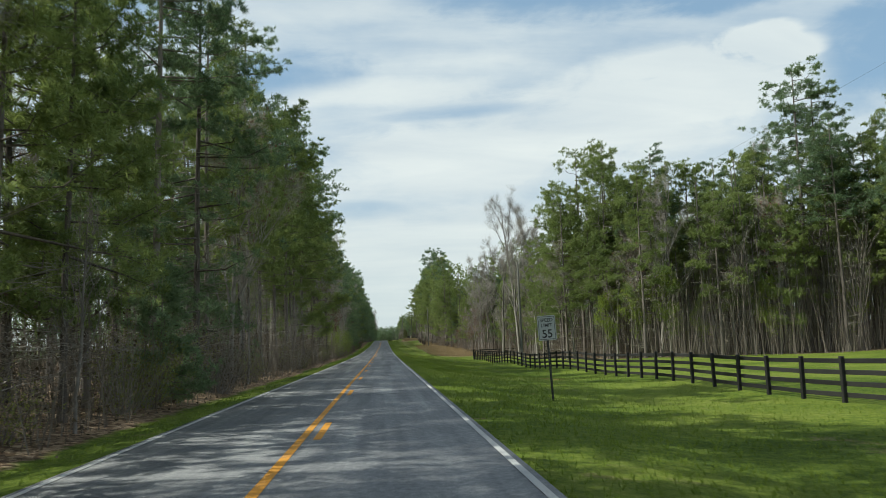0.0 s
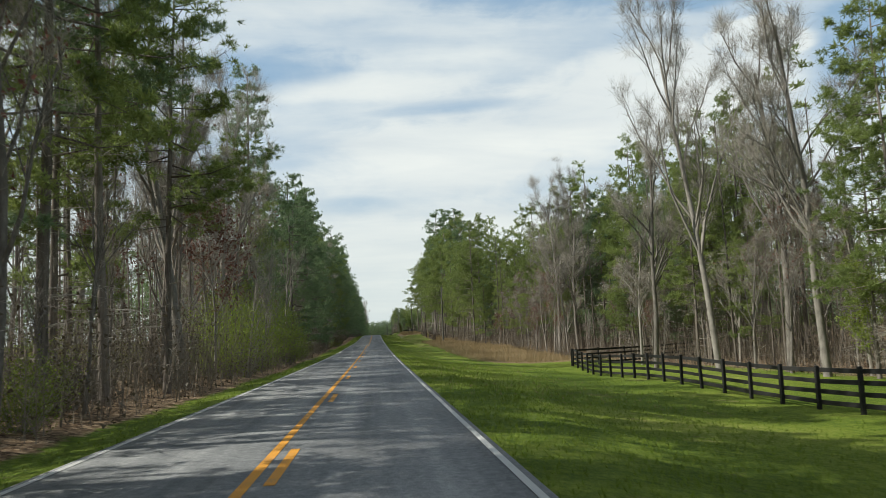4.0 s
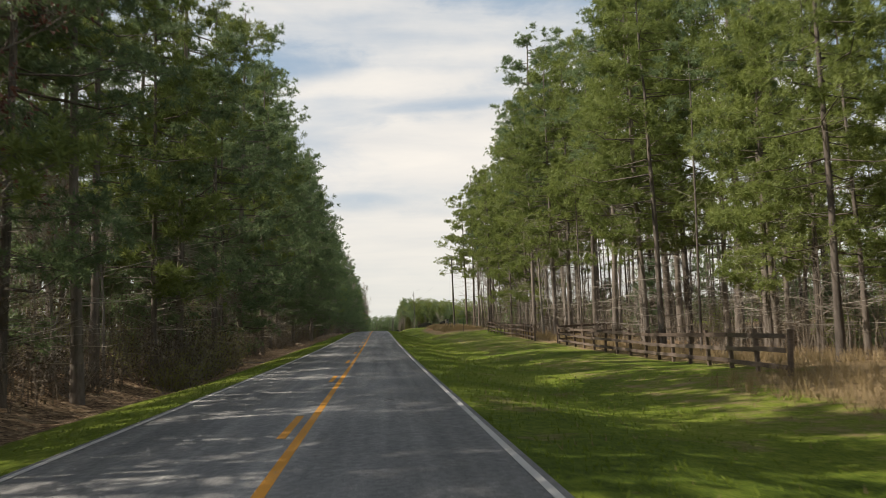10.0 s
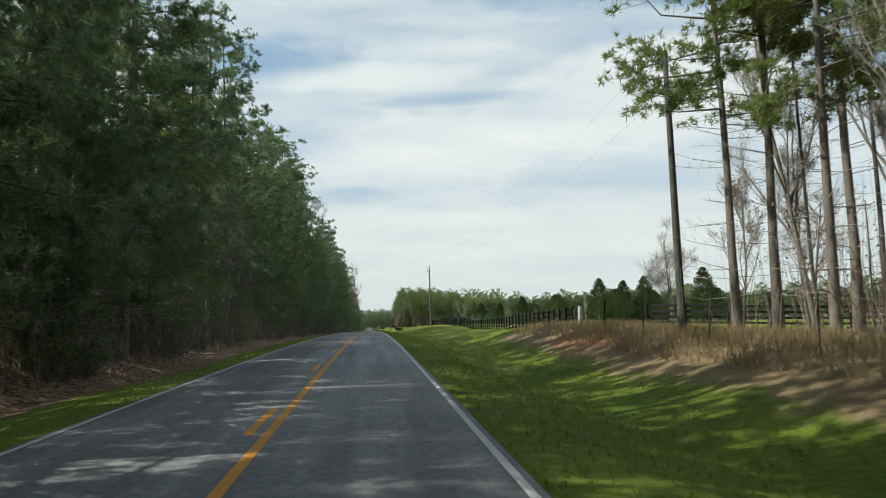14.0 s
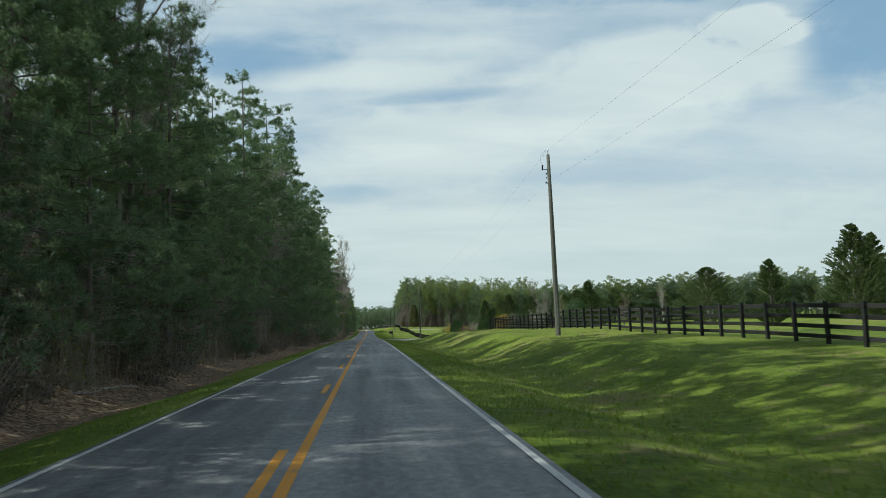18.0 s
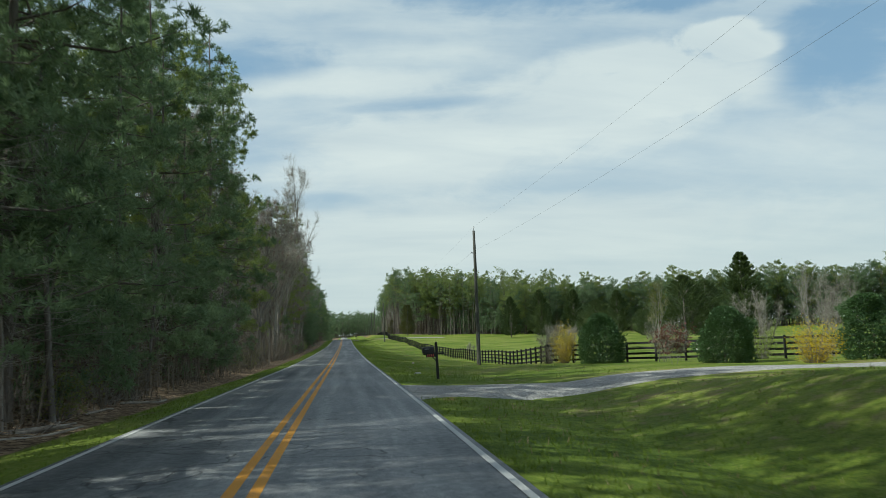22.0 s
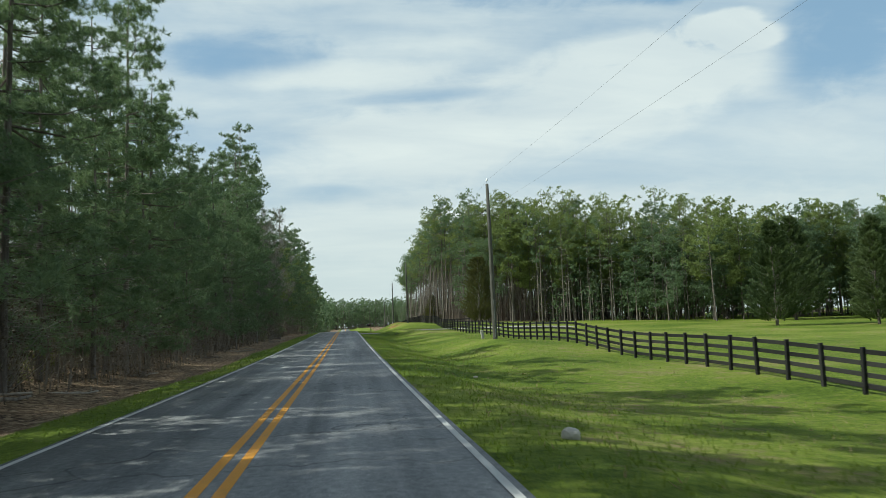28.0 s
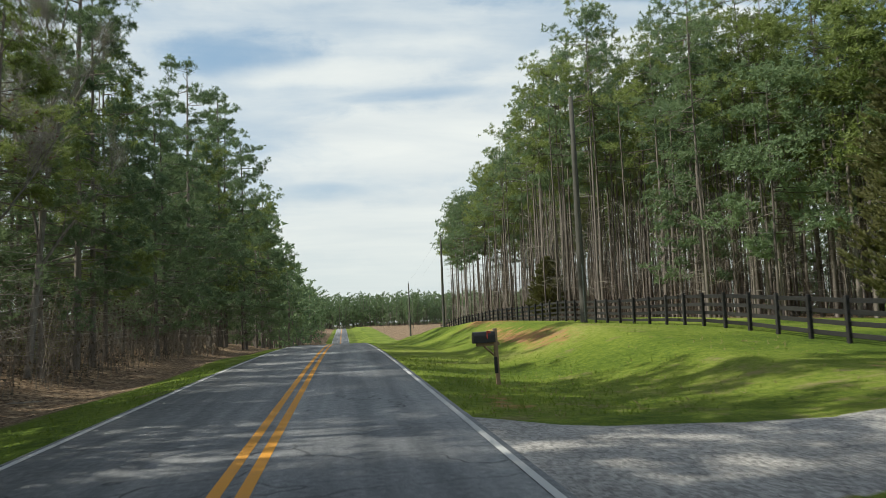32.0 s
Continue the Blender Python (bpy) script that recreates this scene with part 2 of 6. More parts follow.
def ground_material():
    """Grass, dead leaves, dry straw and red clay, by the cover laid into the mesh."""
    m, k = material("ground_cover")
    p = where(k)
    att = lambda n: k.n("ShaderNodeAttribute", attribute_name=n).outputs["Fac"]
    fine = k.noise(p, 22.0, 5.0, 0.75)
    mid = k.noise(p, 1.7, 5.0, 0.65)
    big = k.noise(p, 0.12, 4.0, 0.6)
    clump = k.noise(p, 4.5, 5.0, 0.7)
    grass = k.ramp(k.math("ADD", k.math("ADD", k.math("MULTIPLY", fine, 0.34), k.math("MULTIPLY", clump, 0.30)), k.math("MULTIPLY", big, 0.36)),
                   (0.37, (0.035, 0.060, 0.008)), (0.46, (0.104, 0.156, 0.017)), (0.54, (0.192, 0.238, 0.032)), (0.64, (0.34, 0.33, 0.10)))
    leaf = k.n("ShaderNodeTexVoronoi", ins={"Vector": p, "Scale": 9.0, "Randomness": 1.0}).outputs["Color"]
    lf = k.n("ShaderNodeSeparateColor", ins={0: leaf}).outputs[0]
    litter = k.ramp(k.math("ADD", k.math("MULTIPLY", lf, 0.55), k.math("MULTIPLY", mid, 0.5)), (0.25, (0.065, 0.042, 0.027)), (0.5, (0.205, 0.135, 0.080)), (0.75, (0.38, 0.275, 0.175)), (0.92, (0.50, 0.40, 0.28)))
    straw = k.ramp(k.math("ADD", k.math("MULTIPLY", fine, 0.6), k.math("MULTIPLY", mid, 0.4)), (0.3, (0.14, 0.10, 0.052)), (0.6, (0.31, 0.228, 0.128)), (0.8, (0.44, 0.35, 0.215)))
    clay = k.ramp(k.math("ADD", k.math("MULTIPLY", fine, 0.5), k.math("MULTIPLY", mid, 0.5)), (0.3, (0.24, 0.095, 0.04)), (0.7, (0.50, 0.26, 0.13)))
    wob = k.math("MULTIPLY", k.math("SUBTRACT", k.math("ADD", k.math("MULTIPLY", mid, 0.6), k.math("MULTIPLY", big, 0.4)), 0.5), 1.5)
    edge = lambda a: k.smooth(k.math("ADD", att(a), wob), 0.35, 0.65)
    col = k.mix(edge("litter"), k.mix(edge("straw"), grass, straw), litter)
    bare = k.math("MULTIPLY", k.smooth(k.noise(p, 0.33, 5.0, 0.7), 0.60, 0.66), 0.7)
    col = k.mix(edge("clay"), col, clay)
    col = k.mix(k.math("MULTIPLY", bare, 0.6), col, k.mix(0.5, straw, litter))
    finish(k, col, 0.95, bump=k.math("ADD", k.math("MULTIPLY", fine, 0.6), k.math("MULTIPLY", mid, 1.2)), dist=0.09, strength=0.8, spec=0.15)
    return m


def gravel_material():
    m, k = material("pale_gravel")
    p = where(k)
    v = k.n("ShaderNodeTexVoronoi", ins={"Vector": p, "Scale": 22.0})
    c = k.n("ShaderNodeSeparateColor", ins={0: v.outputs["Color"]}).outputs[0]
    big = k.noise(p, 0.9, 4.0)
    col = k.ramp(k.math("ADD", k.math("MULTIPLY", c, 0.5), k.math("MULTIPLY", big, 0.5)), (0.2, (0.17, 0.16, 0.15)), (0.55, (0.38, 0.36, 0.33)), (0.85, (0.56, 0.53, 0.49)))
    finish(k, col, 0.9, bump=k.math("MULTIPLY", v.outputs["Distance"], -1.0), dist=0.02, strength=0.9, spec=0.2)
    return m


M_ASPHALT, M_GROUND, M_GRAVEL = asphalt_material(), ground_material(), gravel_material()
M_WHITE_LINE = worn_paint("white_line_paint", (0.56, 0.55, 0.52), (0.17, 0.17, 0.165))
M_YELLOW_LINE = worn_paint("yellow_line_paint", (0.70, 0.31, 0.03), (0.19, 0.17, 0.14))
M_NEEDLE = foliage("pine_needles", (0.058, 0.105, 0.064), (0.255, 0.335, 0.175), translucent=0.38, rough=0.55, spec=0.25)
# brighter copy of the needles: sun on the right-hand crowns put into the colour
M_NEEDLE_PALE = foliage("sunlit_pine_needles", (0.086, 0.130, 0.046), (0.325, 0.380, 0.125), translucent=0.40, rough=0.55, spec=0.25)
M_CEDAR = foliage("cedar_foliage", (0.042, 0.072, 0.030), (0.150, 0.192, 0.070))
M_CEDAR_RUST = foliage("rusty_cedar_foliage", (0.050, 0.066, 0.024), (0.180, 0.172, 0.062))
M_SPRING = foliage("spring_leaves", (0.10, 0.150, 0.022), (0.31, 0.37, 0.075), translucent=0.45)
M_BROWNLEAF = foliage("dry_twig_leaves", (0.050, 0.040, 0.026), (0.160, 0.125, 0.080), translucent=0.1)
M_REDBUD = foliage("reddish_buds", (0.10, 0.045, 0.035), (0.27, 0.13, 0.10), translucent=0.2)
M_BUSH = foliage("broadleaf_evergreen", (0.040, 0.085, 0.032), (0.140, 0.230, 0.080), rough=0.32, translucent=0.12, spec=0.5)
M_OLIVE = foliage("olive_understory_leaves", (0.10, 0.115, 0.030), (0.31, 0.32, 0.105), translucent=0.42)
M_FORSYTHIA = foliage("yellow_blossom", (0.50, 0.33, 0.018), (0.82, 0.65, 0.045), translucent=0.3)
M_GRASS = foliage("grass_blades", (0.095, 0.155, 0.016), (0.235, 0.300, 0.042), rough=0.7, translucent=0.3)
M_STRAW = foliage("dry_straw", (0.20, 0.145, 0.078), (0.45, 0.355, 0.21), rough=0.8, translucent=0.3)
M_BARK = bark("pine_bark", (0.060, 0.050, 0.043), (0.25, 0.215, 0.185))
M_BARK_GREY = bark("grey_bark", (0.105, 0.092, 0.080), (0.33, 0.30, 0.265), 6.0, 0.4)
M_TWIG = foliage("bare_twigs", (0.17, 0.150, 0.125), (0.46, 0.42, 0.36), translucent=0.0, rough=0.9)
M_THICKET = foliage("thicket_stems", (0.085, 0.068, 0.054), (0.29, 0.245, 0.195), translucent=0.0, rough=0.9)
M_BLACKWOOD = timber("black_stained_wood", (0.008, 0.008, 0.008), (0.035, 0.033, 0.031), 0.6)
M_BROWNWOOD = timber("weathered_brown_wood", (0.062, 0.043, 0.032), (0.21, 0.165, 0.135), 0.85)
M_POLE = timber("weathered_pole_wood", (0.055, 0.052, 0.043), (0.17, 0.165, 0.14), 0.85, (9.0, 9.0, 0.6))
M_POST = timber("treated_post_wood", (0.20, 0.13, 0.075), (0.38, 0.27, 0.17), 0.85, (9.0, 9.0, 0.8))
M_LOG = bark("dead_wood", (0.13, 0.105, 0.085), (0.42, 0.37, 0.31), 7.0, 0.3)
M_STEEL = plain("dark_galvanised_steel", (0.030, 0.031, 0.032), (0.09, 0.09, 0.088), 5.0, 0.5, 0.2, 0.6)
M_GREYMETAL = plain("grey_metal", (0.26, 0.27, 0.27), (0.42, 0.42, 0.41), 4.0, 0.45, 0.1, 0.7)
M_SIGNWHITE = plain("white_sign_sheeting", (0.33, 0.35, 0.37), (0.42, 0.43, 0.44), 3.0, 0.4, 0.05)
M_BLACKPAINT = plain("black_paint", (0.008, 0.008, 0.009), (0.025, 0.024, 0.024), 6.0, 0.4, 0.15)
M_REDPRINT = plain("red_print", (0.42, 0.05, 0.035), (0.55, 0.10, 0.07), 6.0, 0.5, 0.05)
M_BLACKPLASTIC = plain("black_plastic", (0.010, 0.010, 0.010), (0.03, 0.029, 0.028), 8.0, 0.5, 0.2)
M_CONCRETE = plain("pale_concrete", (0.38, 0.36, 0.32), (0.58, 0.55, 0.50), 5.0, 0.9, 0.5)
M_STONE = plain("pale_stone", (0.34, 0.29, 0.24), (0.60, 0.54, 0.48), 5.0, 0.9, 0.7)
M_WIRE = plain("aluminium_wire", (0.10, 0.10, 0.10), (0.16, 0.16, 0.16), 4.0, 0.5, 0.05, 0.5)


# ---- mesh helpers ----
def mesh_of(name, verts, tris, mats, idx=None, smooth=False):
    """A mesh from arrays of points and triangles."""
    verts, tris = np.asarray(verts, np.float32), np.asarray(tris, np.int32)
    me = bpy.data.meshes.new(name)
    me.vertices.add(len(verts))
    me.vertices.foreach_set("co", verts.ravel())
    me.loops.add(tris.size)
    me.loops.foreach_set("vertex_index", tris.ravel())
    me.polygons.add(len(tris))
    me.polygons.foreach_set("loop_start", np.arange(0, tris.size, 3, dtype=np.int32))
    for m in (mats if isinstance(mats, (list, tuple)) else (mats,)):
        me.materials.append(m)
    if idx is not None:
        me.polygons.foreach_set("material_index", np.asarray(idx, np.int32))
    if smooth:
        me.polygons.foreach_set("use_smooth", np.ones(len(tris), bool))
    me.update(calc_edges=True)
    return me


def part(name, me, parent, label="", at=None, mat=None):
    """Links a mesh or bmesh as one object under a thing or a part."""
    if isinstance(me, bmesh.types.BMesh):
        b, me = me, bpy.data.meshes.new(name)
        b.to_mesh(me)
        b.free()
        me.materials.append(mat)
    ob = new(name, me)
    ob.parent = parent
    if at is not None:
        ob.matrix_basis = at
    return tagged(ob, label) if label else ob


def thing(name, label, category, group="", at=None, kind=""):
    ob = new(name)
    ob.empty_display_size = 0.2
    if at is not None:
        ob.matrix_basis = at
    return tagged(ob, label, category, group, kind)


class Geo:
    """Collects points and triangles."""
    def __init__(self):
        self.v, self.f, self.n = [], [], 0

    def add(self, v, f):
        v, f = np.asarray(v, float).reshape(-1, 3), np.asarray(f, int).reshape(-1, 3)
        self.v.append(v)
        self.f.append(f + self.n)
        self.n += len(v)

    def get(self):
        if not self.v:
            return np.zeros((0, 3)), np.zeros((0, 3), int)
        return np.concatenate(self.v), np.concatenate(self.f)


def tube(g, pts, radii, sides=6, cap=True):
    pts, radii = np.asarray(pts, float), np.asarray(radii, float)
    n = len(pts)
    tang = np.gradient(pts, axis=0)
    tang /= np.linalg.norm(tang, axis=1)[:, None] + 1e-9
    ref = np.array([1.0, 0, 0]) if abs(tang[0][0]) < 0.8 else np.array([0, 1.0, 0])
    a = np.cross(tang, ref)
    a /= np.linalg.norm(a, axis=1)[:, None] + 1e-9
    b = np.cross(tang, a)
    th = np.arange(sides) * 2 * np.pi / sides
    ring = pts[:, None] + radii[:, None, None] * (np.cos(th)[None, :, None] * a[:, None] + np.sin(th)[None, :, None] * b[:, None])
    f = []
    for i in range(n - 1):
        for j in range(sides):
            p, q = i * sides + j, i * sides + (j + 1) % sides
            f += [(p, q, q + sides), (p, q + sides, p + sides)]
    v = ring.reshape(-1, 3)
    if cap:
        v = np.concatenate([v, pts[-1:]])
        f += [((n - 1) * sides + j, (n - 1) * sides + (j + 1) % sides, n * sides) for j in range(sides)]
    g.add(v, f)


def blades(g, rng, centres, aim, count, length, width, spread=1.0, up=0.25):
    """Fans of thin pointed blades round each centre."""
    centres = np.repeat(np.asarray(centres, float), count, axis=0)
    aim = np.repeat(np.asarray(aim, float), count, axis=0)
    n = len(centres)
    d = aim + rng.normal(0, spread, (n, 3)) + np.array([0, 0, up])
    d /= np.linalg.norm(d, axis=1)[:, None] + 1e-9
    s = np.cross(d, rng.normal(0, 1, (n, 3)))
    s /= np.linalg.norm(s, axis=1)[:, None] + 1e-9
    ln = length * rng.uniform(0.6, 1.25, (n, 1))
    wd = width * rng.uniform(0.6, 1.3, (n, 1))
    low = centres + d * ln * rng.uniform(0.0, 0.3, (n, 1))
    v = np.stack([low - s * wd * 0.5, low + s * wd * 0.5, centres + d * ln], 1).reshape(-1, 3)
    g.add(v, np.arange(n * 3).reshape(-1, 3))


def slivers(g, rng, starts, dirs, length, width):
    """Thin twigs, one triangle each."""
    n = len(starts)
    d = np.asarray(dirs, float)
    d = d / (np.linalg.norm(d, axis=1)[:, None] + 1e-9)
    s = np.cross(d, rng.normal(0, 1, (n, 3)))
    s /= np.linalg.norm(s, axis=1)[:, None] + 1e-9
    ln = length * rng.uniform(0.5, 1.4, (n, 1))
    v = np.stack([starts - s * width * 0.5, starts + s * width * 0.5, starts + d * ln], 1).reshape(-1, 3)
    g.add(v, np.arange(n * 3).reshape(-1, 3))


def box(b, x0, y0, z0, x1, y1, z1, bevel=0.0):
    r = bmesh.ops.create_cube(b, size=1.0, matrix=Matrix.LocRotScale(((x0 + x1) / 2, (y0 + y1) / 2, (z0 + z1) / 2), None, (x1 - x0, y1 - y0, z1 - z0)))
    if bevel:
        es = {e for v in r["verts"] for e in v.link_edges}
        bmesh.ops.bevel(b, geom=list(es), offset=bevel, segments=1, affect="EDGES", profile=0.5)


def cone(b, r1, r2, depth, m, seg=16):
    bmesh.ops.create_cone(b, cap_ends=True, segments=seg, radius1=r1, radius2=r2, depth=depth, matrix=m)


def mesh_from(name, b, mat):
    me = bpy.data.meshes.new(name)
    b.to_mesh(me)
    b.free()
    me.materials.append(mat)
    return me


# ---- lie of the land ----
STEP = 4.0
Y0, Y1 = -120.0, 1800.0
SLOPE_Y = [-200, 0, 37, 67, 110, 155, 190, 238, 288, 325, 388, 449, 464, 489, 514, 540, 565, 602, 652, 690, 715, 766, 790, 815, 850, 900, 960, 1000, 1060, 1200, 1330, 1800]
SLOPE = [0, -0.1, -0.42, -0.26, -0.04, 0.45, 1.1, 1.0, 1.9, 2.1, 0.56, -0.1, -0.06, -0.36, -0.42, -1.0, -1.05, -0.35, -0.05, 0.3, 0.95, 1.08, 0.9, -0.4, -2.6, -4.2, -3.0, 0.0, 1.8, 1.6, 0.2, 0.0]
ROW_Y = np.arange(Y0, Y1 + 0.1, STEP)
_s = np.interp(ROW_Y, SLOPE_Y, SLOPE) / 100
ROW_Z = np.concatenate([[0.0], np.cumsum((_s[1:] + _s[:-1]) / 2 * STEP)])
ROW_Z -= np.interp(0.0, ROW_Y, ROW_Z)


def road_z(y):
    return np.interp(y, ROW_Y, ROW_Z)


# height of the ground over the road, at the fence line on the right (16 m out)
FENCE_Y = [-100, 22, 60, 90, 135, 150, 190, 236, 262, 271, 300, 334, 360, 411, 424, 462, 475, 512, 529, 536, 550, 572, 588, 630, 674, 687, 705, 715, 740, 770, 790, 800, 820, 860, 900]
FENCE_Z = [-0.5, -0.6, -0.8, -1.05, -1.45, -1.3, -0.7, 0.0, -0.2, 0.0, 0.15, 0.65, 0.5, -0.2, 0.05, 0.9, 0.95, 0.88, 0.54, 0.12, -0.1, -0.5, -1.2, -1.5, -1.3, -1.0, -0.65, -0.15, -0.15, 0.05, 0.5, 0.85, 1.2, 1.4, 1.0]
# the same at the bank's brow, 11 m out
BROW_Y = [-100, 22, 88, 150, 236, 300, 342, 380, 420, 461, 475, 512, 529, 536, 545, 577, 640, 690, 705, 715, 728, 745, 770, 785, 800, 820, 900]
BROW_Z = [-0.55, -0.6, -0.95, -1.0, -0.3, -0.1, 0.6, 0.35, -0.1, 0.72, 0.75, 0.72, 0.72, 0.05, -0.15, -0.45, -1.1, -0.75, -0.2, 0.42, 0.12, -0.1, 0.0, 0.4, 1.05, 1.3, 0.9]
FAR_Y = [-100, 0, 150, 235, 300, 350, 420, 480, 540, 600, 700, 770, 820, 900, 1000, 1800]     # height of the fields far right
FAR_Z = [-0.8, -0.9, -1.0, 0.4, 1.3, 2.4, 2.9, 3.4, 2.4, 0.9, 1.0, 2.3, 3.7, 3.2, 0.0, 6.0]
DITCH_Y = [-100, 150, 236, 300, 340, 420, 470, 512, 545, 600, 690, 740, 768, 776, 784, 800, 900]
DITCH_Z = [-0.5, -0.55, -0.45, -0.5, -0.6, -0.55, -0.6, -0.5, -0.25, -0.55, -0.55, -0.5, -0.6, -0.1, -0.3, -0.25, -0.4]
LEFT_Y = [-100, 200, 245, 500, 530, 900]
LEFT_DITCH = [-0.32, -0.35, -0.62, -0.62, -0.35, -0.4]
LEFT_BANK = [0.0, 0.1, 0.75, 0.8, 0.15, 0.4]
EDGE_Y = [-100, 100, 130, 200, 240, 480, 520, 620, 680, 760, 810, 900]      # where the woods on the left begin
EDGE_X = [-5.4, -5.4, -5.2, -6.0, -8.0, -8.0, -6.6, -5.8, -6.8, -7.8, -7.8, -7.6]
_wave = np.random.RandomState(5)
WAVES = [(_wave.uniform(-0.5, 0.5), _wave.uniform(-0.35, 0.35), _wave.uniform(0, 6.28), _wave.uniform(0.01, 0.035)) for _ in range(14)]


def row_profile(y):
    rz, f, d = float(road_z(y)), float(np.interp(y, FENCE_Y, FENCE_Z)), float(np.interp(y, DITCH_Y, DITCH_Z))
    ld, lb, far = float(np.interp(y, LEFT_Y, LEFT_DITCH)), float(np.interp(y, LEFT_Y, LEFT_BANK)), float(np.interp(y, FAR_Y, FAR_Z)) - rz
    ex = float(np.interp(y, EDGE_Y, EDGE_X))
    xs = [-600, -60, ex - 8, ex - 3, ex - 0.5, ex + 1.0, -4.3, -3.16, -2.9, 2.9, 3.16, 4.6, 6.6, 8.4, 11.0, 16.0, 19.0, 34.0, 60.0, 600.0]
    mid = float(np.interp(y, BROW_Y, BROW_Z))
    zs = [lb + 0.8, lb + 0.5, lb + 0.25, lb, ld * 0.6 + lb * 0.2, ld, -0.14, -0.03, -0.30, -0.30, -0.03, -0.13, d, d * 0.7 + mid * 0.3 - 0.05, mid, f, f, f * 0.4 + far * 0.6, far, far]
    return xs, [z + rz for z in zs]


def ripples(x, y):
    amp = np.clip((np.abs(x) - 3.6) / 2.5, 0, 1)
    cover = 0.62 * np.exp(-((x - 8.0) / 2.0) ** 2) * np.clip((y - 768.2) / 1.6, 0, 1) * np.clip((773.6 - y) / 1.6, 0, 1)      # earth over the culvert
    return amp * sum(a * np.sin(kx * x + ky * y + ph) for kx, ky, ph, a in WAVES) + cover


def ground_z(x, y):
    xs, zs = row_profile(y)
    return float(np.interp(x, xs, zs)) + float(ripples(np.array(x), np.array(y)))


def on_ground(x, y, turn=0.0, size=1.0, sink=0.0, tall=None, lean=0.0):
    return pose(x, y, ground_z(x, y) - sink, lean, 0, turn) @ Matrix.Diagonal((size, size, tall or size, 1))


def build_ground():
    xs = np.concatenate([[-2500, -900, -500, -300, -180, -110, -70, -48, -34, -26], np.arange(-21, -12, 1.5), np.arange(-12, -3.4, 0.55), [-3.16, -2.85, 2.85, 3.16], np.arange(3.6, 12.5, 0.5), np.arange(13, 21, 1.0), [23, 26, 30, 35, 41, 48, 58, 70, 90, 120, 170, 250, 400, 800, 2500]])
    ys = np.concatenate([[-3000, -1200, -500, -250, -160], np.arange(-120, 960, 2.0), np.arange(960, 1800, 8.0), [1830, 1900, 2050, 2400, 3200, 4600]])
    zz = np.zeros((len(ys), len(xs)))
    for i, y in enumerate(ys):
        a, b = row_profile(y)
        zz[i] = np.interp(xs, a, b)
    X, Y = np.meshgrid(xs, ys)
    zz += ripples(X, Y)
    v = np.stack([X, Y, zz], -1).reshape(-1, 3)
    nx, ny = len(xs), len(ys)
    i = (np.arange(ny - 1)[:, None] * nx + np.arange(nx - 1)[None]).ravel()
    me = mesh_of("ground", v, np.concatenate([np.stack([i, i + 1, i + nx + 1], 1), np.stack([i, i + nx + 1, i + nx], 1)]), M_GROUND, smooth=True)
    edge = np.interp(Y, EDGE_Y, EDGE_X)
    rightwood = np.interp(Y, RIGHT_Y, RIGHT_X)
    litter = np.clip((edge + np.interp(Y, [0, 200, 245, 500, 540, 640, 700, 900], [0.3, 0.3, 2.2, 2.2, 1.0, 0.8, 2.2, 2.3]) - X) / 1.2 + 0.5, 0, 1) * np.clip((X + 95) / 20, 0, 1) + np.clip((X - rightwood - 1.5) / 4 + 0.5, 0, 1) * np.clip((rightwood + 85 - X) / 20, 0, 1)
    straw = np.zeros_like(X)
    for y0, y1, x0, x1 in ((150, 238, 11.5, 25), (236, 300, 14.5, 19), (316, 362, 9, 17)):
        straw = np.maximum(straw, np.clip((X - x0) / 3 + 0.5, 0, 1) * np.clip((x1 - X) / 3 + 0.5, 0, 1) * np.clip((Y - y0) / 8 + 0.5, 0, 1) * np.clip((y1 - Y) / 8 + 0.5, 0, 1))
    straw = np.maximum(straw, 0.34 * np.clip((X - 3.2) / 1.5, 0, 1) * np.clip((Y - 330) / 30, 0, 1) * np.clip((800 - Y) / 20, 0, 1))
    straw = np.maximum(straw, 0.42 * np.clip((X - 6) / 3, 0, 1) * np.clip((16 - X) / 2, 0, 1) * np.clip((Y - 190) / 12, 0, 1) * np.clip((345 - Y) / 12, 0, 1))
    clay = np.zeros_like(X)
    for cx, cy, rx, ry in ((10.5, 344, 2.2, 9), (11.8, 322, 1.6, 6), (9.5, 806, 1.6, 14), (11.5, 820, 2.5, 10), (13.5, 781, 2.5, 1.5), (4.2, 781, 0.8, 2.0), (4.0, 537, 0.5, 2.0), (11, 45, 1.0, 3.0)):
        clay = np.maximum(clay, np.exp(-((X - cx) / rx) ** 2 - ((Y - cy) / ry) ** 2) * 0.58)
    for n, a in (("litter", litter), ("straw", straw), ("clay", clay)):
        me.attributes.new(n, "FLOAT", "POINT").data.foreach_set("value", np.clip(a, 0, 1).astype(np.float32).ravel())
    ob = new("ground", me)
    tagged(ob, "rolling ground with mown grass, dead leaves and straw", "ground", kind="structure")


# where the woods on the right begin
RIGHT_Y = [-100, 55, 76, 86, 100, 120, 150, 200, 215, 250, 300, 345, 352, 356, 796, 806, 815, 830, 900, 960]
RIGHT_X = [80, 72, 52, 31, 24, 24, 21.5, 19, 16.5, 16.5, 16, 15.5, 20, 400, 400, 38, 24, 18, 17, 17]



